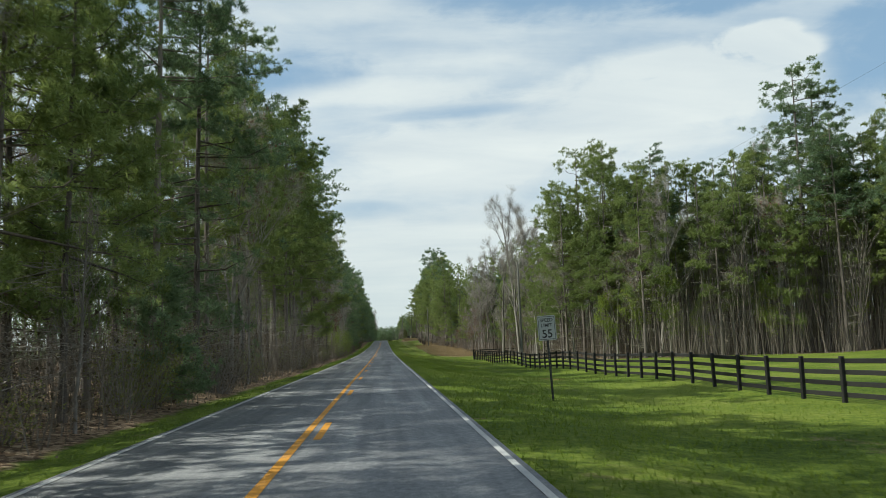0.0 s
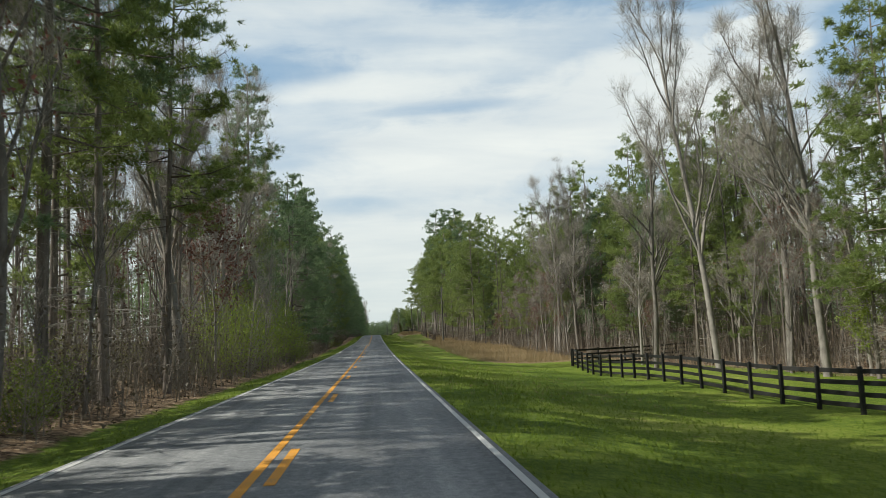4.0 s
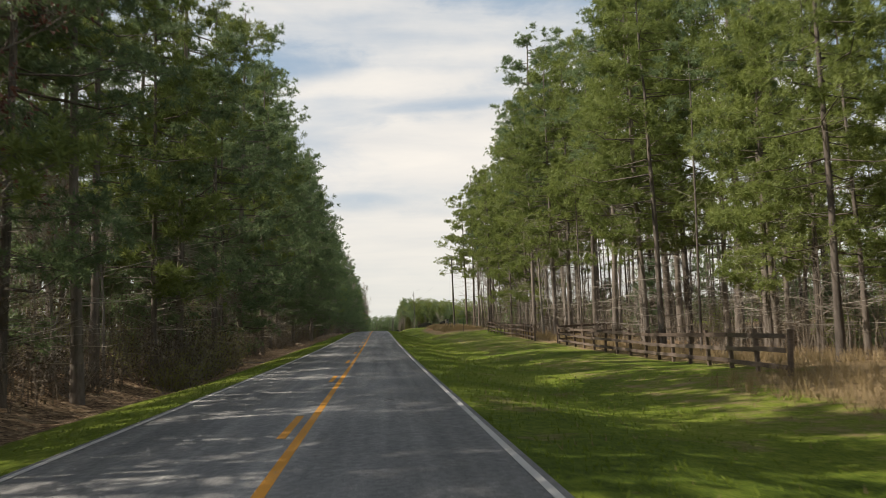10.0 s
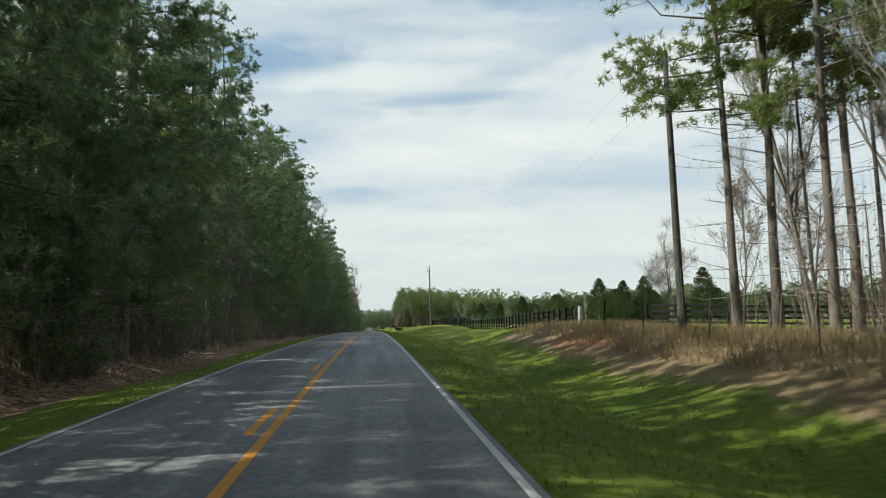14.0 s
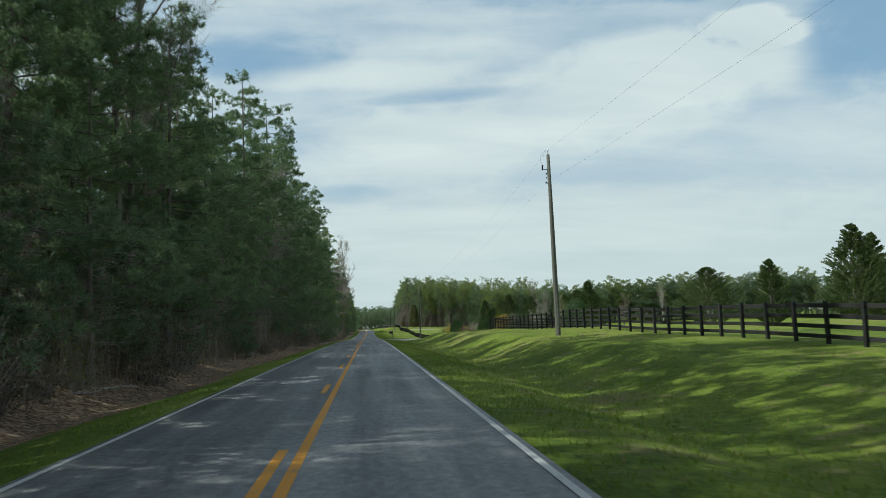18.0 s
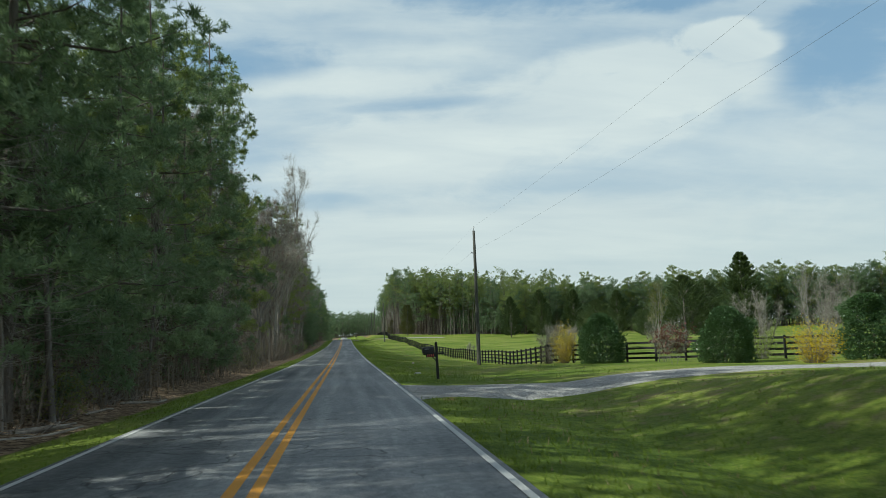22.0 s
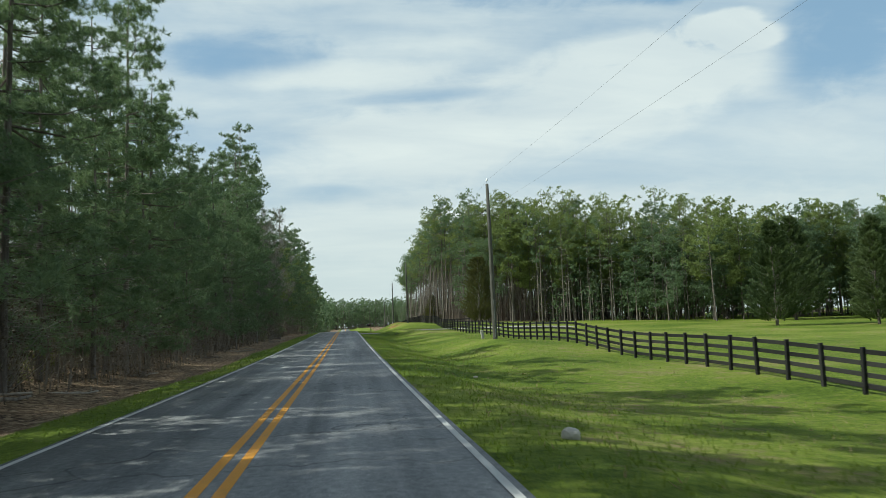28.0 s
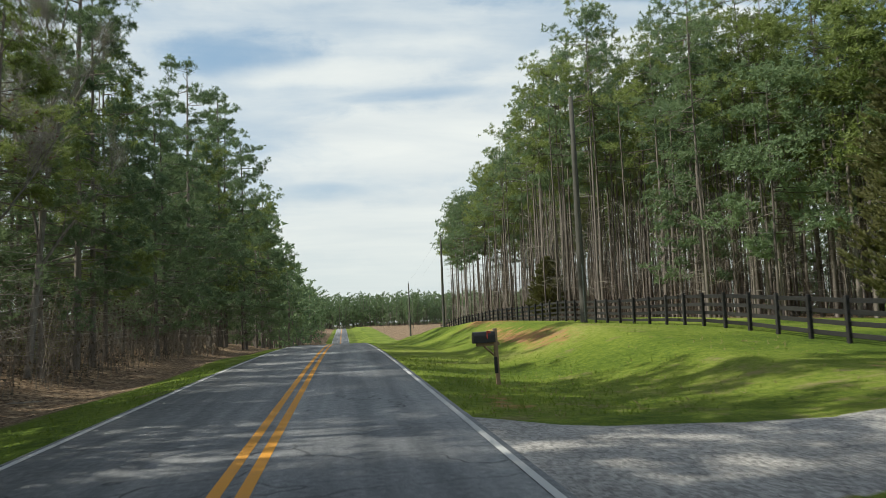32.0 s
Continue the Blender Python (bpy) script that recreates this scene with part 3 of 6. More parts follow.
def ribbon(name, x0, x1, lift, ya, yb, mat, label="", parent=None, skirt=0.0):
    """A strip along the road, following its rise and fall."""
    ys = np.unique(np.concatenate([[ya], ROW_Y[(ROW_Y > ya) & (ROW_Y < yb)], [yb]]))
    z = road_z(ys) + lift
    cols = [(x0, 0), (x1, 0)] if not skirt else [(x0 - 0.08, -skirt), (x0, 0), (x1, 0), (x1 + 0.08, -skirt)]
    v = np.stack([np.stack([np.full_like(ys, x), ys, z + s], 1) for x, s in cols], 1).reshape(-1, 3)
    n, f = len(cols), []
    for i in range(len(ys) - 1):
        for j in range(n - 1):
            p = i * n + j
            f += [(p, p + 1, p + n + 1), (p, p + n + 1, p + n)]
    ob = new(name, mesh_of(name, v, f, mat))
    ob.parent = parent
    return ob


build_ground()
road = tagged(ribbon("road", -3.14, 3.14, 0.0, Y0, Y1, M_ASPHALT, skirt=0.2), "two-lane grey asphalt country road with worn surface", "road", kind="structure")
for x in (-3.0, 3.0):
    tagged(ribbon("edge_line", x - 0.05, x + 0.05, 0.006, Y0, Y1, M_WHITE_LINE, parent=road), "worn white edge line")
for xa, ya, yb, broken in ((-0.14, Y0, 214, False), (0.14, Y0, 200, True), (0.14, 206, Y1, False), (-0.14, 218, 482, True), (-0.14, 482, Y1, False)):
    if broken:
        y = ya + (12.05 if ya < 0 else 8.2)
        while y + 3.05 < min(yb, 900):
            tagged(ribbon("centre_dash", xa - 0.07, xa + 0.07, 0.006, y, y + 3.05, M_YELLOW_LINE, parent=road), "worn yellow dash")
            y += 12.19
    else:
        tagged(ribbon("centre_line", xa - 0.07, xa + 0.07, 0.006, ya, yb, M_YELLOW_LINE, parent=road), "worn solid yellow line")


def driveway(name, label, line, half):
    """A gravel lane along a line of points, laid on the ground."""
    pts = []
    for (xa, ya), (xb, yb) in zip(line, line[1:]):
        n = max(2, int(math.hypot(xb - xa, yb - ya) / 0.6))
        pts += [(xa + (xb - xa) * i / n, ya + (yb - ya) * i / n) for i in range(n)]
    pts.append(line[-1])
    v, f, rng = [], [], np.random.RandomState(3)
    for i, (x, y) in enumerate(pts):
        hw = half * (1 + max(0.0, (5.5 - x) / 2.2) ** 1.5 * 0.55) + rng.uniform(-0.12, 0.12)
        crown = max(ground_z(x, y), float(road_z(y)) - 0.05 - (x - 3.28) * 0.02) if x < 11 else ground_z(x, y)
        for j in range(11):
            k = (j - 5) / 4
            yy = y + (hw * k if abs(k) <= 1 else math.copysign(hw + 0.9, k))
            if x < 3.4:
                z = float(road_z(yy)) - 0.005
            elif abs(k) > 1:
                z = ground_z(x, yy) - 0.06
            else:
                z = max(ground_z(x, yy) + 0.03, crown + 0.05 - 0.05 * k * k)
            v.append((x, yy, z))
        if i:
            for j in range(10):
                p = (i - 1) * 11 + j
                f += [(p, p + 11, p + 12), (p, p + 12, p + 1)]
    ob = new(name, mesh_of(name, v, f, M_GRAVEL, smooth=True))
    tagged(ob, label, "driveway", kind="structure")


driveway("driveway_1", "grey gravel driveway crossing the grass verge", [(3.04, 540), (9, 540.5), (20, 542), (34, 546)], 2.0)
driveway("driveway_2", "pale gravel driveway leading to a fence gate", [(3.04, 775), (9, 774.5), (15.5, 774), (34, 776)], 2.1)


# ---- trees ----
def bent_line(rng, h, lean=0.02, n=8, start=0.0):
    z = np.linspace(start, h, n)
    ax, ay = rng.normal(0, lean, 2)
    wob = np.cumsum(rng.normal(0, 0.035, (n, 2)), axis=0)
    return np.stack([ax * z + wob[:, 0], ay * z + wob[:, 1], z], 1)


def pine(seed, height, clear, radius, whorls, clumps, fans, count, length, width, sides=7, dead=14, shape=0.75, droop=0.0, tuft=0.22, girth=0.0078):
    """Trunk and crown arrays of a pine: boughs in loose whorls that carry clumps of needle fans."""
    rng = np.random.RandomState(seed)
    wood, leaf = Geo(), Geo()
    line = bent_line(rng, height * 0.955, 0.012)
    r0 = girth * height
    line[0, 2] = -0.3
    tube(wood, line, r0 * np.linspace(1.0, 0.12, len(line)) ** 0.85 * np.array([1.25] + [1] * (len(line) - 1)), sides)
    at = lambda z: np.array([np.interp(z, line[:, 2], line[:, 0]), np.interp(z, line[:, 2], line[:, 1]), z])
    cs, ds = [], []
    for i in range(whorls):
        q = (i + rng.uniform(0, 1)) / whorls
        z = height * (clear + (0.945 - clear) * q)
        a = rng.uniform(0, 6.283)
        prof = (1 - 0.94 * q) ** shape * min(1.0, 0.68 + q * 2.2) + 0.08
        ln = radius * prof * rng.uniform(0.45, 1.2)
        rise = (0.38 * q + rng.uniform(-0.2, 0.2) - droop) * ln
        p0 = at(z)
        d = np.array([math.cos(a), math.sin(a), 0])
        side = np.array([-d[1], d[0], 0])
        p1 = p0 + d * ln * 0.55 + np.array([0, 0, rise * 0.3 - 0.07 * ln]) + side * ln * rng.uniform(-0.1, 0.1)
        p2 = p0 + d * ln + np.array([0, 0, rise]) + side * ln * rng.uniform(-0.25, 0.25)
        if sides > 5:
            tube(wood, [p0, p1, p2], [0.011 * ln + 0.012, 0.006 * ln + 0.007, 0.004], 3, cap=False)
        for c in range(max(2, int(clumps * (0.4 + prof) + rng.uniform(0, 1)))):
            u = 1.0 if c == 0 else rng.uniform(0.30, 1.0)
            fork = p0 + (p1 - p0) * (u / 0.55) if u < 0.55 else p1 + (p2 - p1) * ((u - 0.55) / 0.45)
            pos = fork + (side * rng.normal(0, 0.24) + d * rng.uniform(0.0, 0.16)) * ln * (c > 0) + np.array([0, 0, rng.normal(0.05, 0.06) * ln])
            if sides > 5 and c:
                tube(wood, [fork, pos], [0.009, 0.005], 3, cap=False)
            r = (tuft * 0.62 + 0.012 * ln) * rng.uniform(0.75, 1.25)
            off = rng.normal(0, 1, (fans, 3)) * np.array([r, r, r * 0.6])
            cs.append(pos + off)
            ds.append(off / r * 0.25 + d * 0.2 + np.array([0, 0, 0.1]))
    top = at(height * 0.955)
    cs.append(top + rng.normal(0, 0.25, (fans, 3)))
    ds.append(np.tile([0, 0, 0.4], (fans, 1)))
    blades(leaf, rng, np.concatenate(cs), np.concatenate(ds), count, length, width, 0.8)
    grey = Geo()
    for i in range(dead):
        z = height * rng.uniform(0.05, max(clear, 0.2) + 0.12)
        a, ln = rng.uniform(0, 6.283), rng.uniform(0.6, 1.5) + radius * 0.25
        d = np.array([math.cos(a), math.sin(a), rng.uniform(-0.15, 0.3)])
        mid, tip = at(z) + d * ln * 0.6, at(z) + d * ln + np.array([0, 0, rng.uniform(-0.2, 0.2)])
        tube(grey, [at(z), mid, tip], [0.017, 0.011, 0.004], 3, cap=False)
        if sides > 5:
            n = 7
            u = rng.uniform(0.3, 1, (n, 1))
            slivers(grey, rng, at(z) + (tip - at(z)) * u, np.tile(d, (n, 1)) * 0.7 + rng.normal(0, 0.55, (n, 3)), 0.6, 0.012)
    return wood.get(), leaf.get(), grey.get()


def bare_tree(seed, height, spread=0.42, levels=4, twigs=900, stems=1, leafy=0, low=0.25, twig_w=0.013):
    """Limbs and twigs of a leafless tree; with leafy, buds or small leaves on the twigs."""
    rng = np.random.RandomState(seed)
    wood, fine = Geo(), Geo()
    tips, tdir = [], []

    def limb(p, d, ln, r, level):
        n = 5 if level < 2 else 4
        pts = [p]
        q = d.copy()
        for _ in range(n - 1):
            q = q + rng.normal(0, 0.05 + 0.06 * level, 3) + np.array([0, 0, 0.05])
            q /= np.linalg.norm(q)
            pts.append(pts[-1] + q * ln / (n - 1))
        pts = np.array(pts)
        tube(wood, pts, np.linspace(r, r * 0.35, n), 6 if level == 0 else 4 if level == 1 else 3, cap=False)
        for k in range(1, n):
            tips.append(pts[k])
            tdir.append(q)
        if level >= levels - 1:
            return
        kids = (11, 5, 3, 2)[level] + rng.randint(0, 3)
        for c in range(kids):
            u = rng.uniform(low if level == 0 else 0.3, 1.0)
            j = min(n - 2, int(u * (n - 1)))
            base = pts[j] + (pts[j + 1] - pts[j]) * (u * (n - 1) - j)
            side = rng.normal(0, 1, 3)
            side -= q * side.dot(q)
            side /= np.linalg.norm(side) + 1e-9
            nd = q * (1 - spread) + side * (spread + 0.12) + np.array([0, 0, 0.34])
            nd /= np.linalg.norm(nd)
            limb(base, nd, ln * rng.uniform(0.26, 0.46) * (1.25 - 0.6 * u), max(0.006, r * 0.45 * (1.1 - 0.5 * u)), level + 1)

    for s in range(stems):
        d = np.array([rng.normal(0, 0.03 if stems == 1 else 0.22), rng.normal(0, 0.03 if stems == 1 else 0.22), 1.0])
        d /= np.linalg.norm(d)
        limb(np.array([rng.normal(0, 0.02) * stems, rng.normal(0, 0.02) * stems, -0.25]), d, height * (0.8 if stems == 1 else rng.uniform(0.5, 0.75)), height * (0.0098 if stems == 1 else 0.006), 0)
    tips, tdir = np.array(tips), np.array(tdir)
    keep = tips[:, 2] > height * 0.12
    tips, tdir = tips[keep], tdir[keep]
    pick = rng.randint(0, len(tips), twigs)
    st = tips[pick] + rng.normal(0, 0.12, (twigs, 3))
    dr = tdir[pick] + rng.normal(0, 0.65, (twigs, 3)) + np.array([0, 0, 0.2])
    slivers(fine, rng, st, dr, height * 0.032 + 0.2, twig_w)
    leaf = Geo()
    if leafy:
        pk = rng.randint(0, twigs, leafy)
        dn = dr / np.linalg.norm(dr, axis=1)[:, None]
        blades(leaf, rng, st[pk] + dn[pk] * rng.uniform(0.1, 0.7, (leafy, 1)), dn[pk] * 0.3, 2, 0.16, 0.10, 0.8)
    return wood.get(), fine.get(), leaf.get()


def shrub(seed, height, radius, stems, leaves, size, wide=0.5):
    rng = np.random.RandomState(seed)
    wood, leaf = Geo(), Geo()
    pos, dr = [], []
    for s in range(stems):
        a, rr = rng.uniform(0, 6.283), radius * math.sqrt(rng.uniform(0, 1))
        tip = np.array([math.cos(a) * rr, math.sin(a) * rr, height * rng.uniform(0.55, 1.0) * (1 - 0.35 * (rr / radius) ** 2)])
        base = tip * np.array([0.25, 0.25, 0]) - np.array([0, 0, 0.1])
        mid = base * 0.45 + tip * 0.55 + rng.normal(0, 0.08, 3)
        tube(wood, [base, mid, tip], [0.014, 0.009, 0.003], 3, cap=False)
        n = max(1, leaves // stems)
        u = rng.uniform(0.15, 1.05, (n, 1))
        pos.append(base + (tip - base) * u + rng.normal(0, 0.13 * radius + 0.04, (n, 3)))
        dr.append(np.tile(tip - base, (n, 1)) / height)
    blades(leaf, rng, np.concatenate(pos), np.concatenate(dr), 1, size, size * wide, 0.8)
    return wood.get(), leaf.get()


def cone_tree(seed, height, radius, fans, count, length, width, base=0.04, dome=False):
    """A dense conifer, broad below and pointed, with an uneven outline."""
    rng = np.random.RandomState(seed)
    wood, leaf = Geo(), Geo()
    line = bent_line(rng, height * (0.6 if dome else 0.96), 0.01, 5)
    line[0, 2] = -0.2
    tube(wood, line, np.linspace(height * 0.018, 0.02, 5), 6)
    lobes = [(rng.uniform(0, 6.283), rng.uniform(0, 1), rng.uniform(0.8, 1.2)) for _ in range(26)]
    q = rng.uniform(0, 1, fans) ** (1.0 if dome else 1.35)
    a = rng.uniform(0, 6.283, fans)
    prof = (1 - q ** 2.6) ** 0.5 * np.minimum(1, 0.86 + q * 0.7) if dome else (1 - q ** 1.3) ** 0.75 * np.minimum(1, 0.6 + q * 4)
    bump = np.ones(fans)
    for la, lq, lg in lobes:
        bump += (lg - 1) * 2.6 * np.exp(-((np.angle(np.exp(1j * (a - la)))) / 0.5) ** 2 - ((q - lq) / 0.09) ** 2)
    r = radius * prof * bump * rng.uniform(0.35, 1.0, fans) ** 0.5
    c = np.stack([np.cos(a) * r, np.sin(a) * r, height * (base + (1 - base) * q) + r * 0.12], 1)
    blades(leaf, rng, c, np.stack([np.cos(a), np.sin(a), np.full(fans, 0.55)], 1) * 0.7, count, length, width, 0.5)
    return wood.get(), leaf.get()


def spire(seed, height, radius, base=0.03, full=0.72):
    """A cedar: upswept pointed boughs all the way down, set thick round a straight stem."""
    rng = np.random.RandomState(seed)
    wood, leaf = Geo(), Geo()
    line = bent_line(rng, height, 0.01, 6)
    line[0, 2] = -0.2
    tube(wood, line, np.linspace(height * 0.016, 0.015, 6), 6)
    lean = [(rng.uniform(0, 6.283), rng.uniform(0, 1), rng.uniform(-0.35, 0.4)) for _ in range(16)]
    cs, ds = [], []
    for i in range(int(58 * height)):
        q = rng.uniform(0, 1) ** 1.25
        a = rng.uniform(0, 6.283)
        bulge = 1 + sum(g_ * math.exp(-(math.remainder(a - la, 6.2832) / 0.55) ** 2 - ((q - lq) / 0.1) ** 2) for la, lq, g_ in lean)
        ln = radius * (1 - q) ** full * min(1.0, 0.72 + 2.5 * q) * bulge * rng.uniform(0.7, 1.12) + 0.12
        d = np.array([math.cos(a), math.sin(a), 0])
        p0 = np.array([0, 0, height * (base + (0.985 - base) * q)])
        u = rng.uniform(0.25, 1.0, (16, 1)) ** 0.7
        u[0] = 1.0
        pts = p0 + d * ln * u + np.array([0, 0, 1.0]) * (0.42 * ln * u ** 1.6) + rng.normal(0, 0.07, (16, 3)) * (1.15 - u)
        if i % 5 == 0:
            tube(wood, [p0, p0 + d * ln * 0.8 + np.array([0, 0, 0.28 * ln])], [0.02, 0.005], 3, cap=False)
        cs.append(pts)
        ds.append(np.tile(d * 0.8 + np.array([0, 0, 0.75]), (16, 1)))
    blades(leaf, rng, np.concatenate(cs), np.concatenate(ds), 5, 0.26, 0.085, 0.42)
    return wood.get(), leaf.get()


class Kind:
    """A tree or bush modelled once; set() stands copies of it."""
    def __init__(self, name, label, category, group, meshes):
        self.root = thing(name, label, category, group)
        self.first, self.made = True, 0
        for n, (v, f), mat, lab, *more in meshes:
            mats, idx = mat, None
            if more and len(more[0][0]):
                v2, f2 = more[0]
                idx = np.concatenate([np.zeros(len(f), int), np.ones(len(f2), int)])
                v, f, mats = np.concatenate([v, v2]), np.concatenate([f, f2 + len(v)]), [mat, more[1]]
            part(n, mesh_of(n, v, f, mats, idx, smooth=n == "trunk"), self.root, lab)

    def set(self, m):
        self.made += 1
        if self.first:
            self.first = False
            self.root.matrix_basis = m
            return self.root
        return copy_thing(self.root, m)


def pine_kind(label, group, wood_leaf, mat=None, name="pine_tree"):
    w_, l_, d_ = wood_leaf
    return Kind(name, label, "tree", group, [("trunk", w_, M_BARK, "", d_, M_TWIG), ("crown", l_, mat or M_NEEDLE, "")])


def bare_kind(label, group, arrays, leafmat=None, name="bare_tree"):
    w_, t_, l_ = arrays
    return Kind(name, label, "tree", group, [("trunk", w_, M_BARK_GREY, ""), ("crown", t_, M_TWIG, "fine twigs", l_, leafmat or M_REDBUD)])


PINE_EDGE = [pine_kind("dark green roadside pine with branches low on the trunk", "pines along the wood's edge", pine(10 + i, h, c, r, 52, 7.0, 6, 20, 0.275, 0.038, dead=64, droop=0.08, shape=0.46), name="roadside_pine") for i, (h, c, r) in enumerate(((22.8, 0.11, 4.5), (20.8, 0.07, 4.2), (24.2, 0.16, 4.6), (19.6, 0.09, 4.0)))]
PINE_TALL = [pine_kind("tall pine with a long bare trunk and high crown", "tall pines of the wood", pine(30 + i, h, c, r, 42, 6.4, 6, 19, 0.275, 0.039, dead=44, shape=0.40), M_NEEDLE_PALE if i % 2 else M_NEEDLE, "tall_pine") for i, (h, c, r) in enumerate(((24.0, 0.46, 3.9), (22.0, 0.40, 3.6), (25.0, 0.54, 3.7), (20.5, 0.36, 3.7)))]
PINE_MID = [pine_kind("slender green pine with thin foliage on a visible trunk", "slender pines of the wood", pine(50 + i, h, c, r, 46, 5.4, 6, 19, 0.275, 0.038, dead=36, shape=0.46), M_NEEDLE_PALE, "slender_pine") for i, (h, c, r) in enumerate(((18.0, 0.24, 3.4), (15.0, 0.18, 3.1), (20.0, 0.30, 3.4)))]
PLANTED = [pine_kind("plantation pine with a straight pale trunk and rounded crown", "pines of the plantation", pine(40 + i, h, c, r, 23, 4.6, 6, 15, 0.30, 0.05, dead=26, shape=0.32, girth=0.0055, tuft=0.32), M_NEEDLE_PALE if i != 1 else M_NEEDLE, "plantation_pine") for i, (h, c, r) in enumerate(((24.0, 0.55, 3.6), (22.0, 0.48, 3.5), (25.5, 0.60, 3.5)))]
FRINGE = [pine_kind("pine with foliage low on the trunk at the far treeline", "pines of the far treeline", pine(45 + i, h, c, r, 30, 5.4, 7, 10, 0.34, 0.11, dead=4, shape=0.24, girth=0.006, tuft=0.52), M_NEEDLE_PALE if i == 2 else M_NEEDLE, "treeline_pine") for i, (h, c, r) in enumerate(((20.0, 0.16, 3.9), (18.5, 0.24, 3.7), (21.0, 0.34, 3.8)))]
YOUNG = [pine_kind("young bushy pine with foliage down to the ground", "young pines of the undergrowth", pine(60 + i, h, 0.05, r, 36, 3.2, 6, 18, 0.27, 0.036, dead=0, shape=0.7, droop=0.05), name="young_pine") for i, (h, r) in enumerate(((5.5, 1.9), (8.0, 2.4), (4.0, 1.5)))]
BARE = [bare_kind("leafless grey tree with fine upright twigs", "leafless trees of the wood", bare_tree(70 + i, h, s, 4, tw, leafy=lf)) for i, (h, s, tw, lf) in enumerate(((19.0, 0.34, 8200, 0), (17.0, 0.38, 7600, 300), (21.0, 0.32, 8600, 0), (13.0, 0.40, 5600, 400)))]
BUDDING = [bare_kind("small tree with reddish spring buds", "budding trees of the wood", bare_tree(80 + i, h, 0.45, 4, 1200, leafy=900), name="budding_tree") for i, h in enumerate((8.5, 10.5))]
SAPLING = [bare_kind("thin leafless sapling with grey twigs", "saplings of the wood", bare_tree(90 + i, h, 0.32, 3, 420, low=0.35, twig_w=0.014), name="sapling") for i, h in enumerate((8.0, 6.0, 10.0))]
BROWN_SHRUB = [Kind("brown_shrub", "brown twiggy undergrowth shrub", "shrub", "undergrowth shrubs", [("branchwork", a, M_BARK_GREY, ""), ("foliage", b, M_BROWNLEAF, "dry brown leaves")]) for a, b in (shrub(100, 2.2, 1.5, 60, 900, 0.12), shrub(101, 1.5, 1.2, 50, 640, 0.11), shrub(102, 3.4, 1.7, 70, 800, 0.12))]
GREEN_SHRUB = [Kind("green_shrub", "bright green shrub in fresh spring leaf", "shrub", "green roadside shrubs", [("branchwork", a, M_BARK_GREY, ""), ("foliage", b, M_SPRING, "")]) for a, b in (shrub(110, 4.2, 2.3, 70, 4200, 0.14), shrub(111, 3.0, 1.9, 60, 3200, 0.13), shrub(112, 5.5, 2.2, 70, 3800, 0.14))]

OLIVE_SHRUB = [Kind("understory_shrub", "thin olive-green understory shrub among pine trunks", "shrub", "understory shrubs", [("branchwork", a, M_BARK_GREY, ""), ("foliage", b, M_OLIVE, "")]) for a, b in (shrub(120, 3.6, 1.7, 50, 1500, 0.13), shrub(121, 5.0, 1.8, 50, 1700, 0.13), shrub(122, 2.4, 1.4, 40, 1100, 0.12))]

rng = np.random.RandomState(21)


def put(kinds, x, y, lo=0.85, hi=1.15, tall=1.0, sink=0.05):
    s = rng.uniform(lo, hi)
    kinds[rng.randint(len(kinds))].set(on_ground(x, y, rng.uniform(0, 360), s, sink, s * tall * rng.uniform(0.93, 1.07)))


# which trees stand on the left: stretch of road, then shares of edge pine, slender pine, tall pine, leafless, budding
LEFT_MIX = [(-30, 60, (0.35, 0.25, 0.25, 0.15, 0.0)), (60, 112, (0.12, 0.33, 0.35, 0.20, 0.0)), (112, 152, (0.03, 0.05, 0.0, 0.72, 0.2)), (152, 200, (0.60, 0.15, 0.05, 0.15, 0.05)), (200, 236, (0.30, 0.25, 0.10, 0.20, 0.15)), (236, 300, (0.50, 0.30, 0.20, 0.0, 0.0)),
            (300, 520, (0.84, 0.10, 0.03, 0.03, 0.0)), (520, 560, (0.62, 0.12, 0.10, 0.16, 0.0)), (560, 590, (0.40, 0.05, 0.15, 0.38, 0.02)), (590, 668, (0.04, 0.03, 0.03, 0.84, 0.06)), (668, 762, (0.88, 0.06, 0.03, 0.03, 0.0)), (762, 796, (0.03, 0.02, 0.05, 0.78, 0.12)), (796, 930, (0.82, 0.1, 0.05, 0.03, 0.0))]


def left_shares(y):
    for a, b, s in LEFT_MIX:
        if a <= y < b:
            return s
    return LEFT_MIX[-1][2]


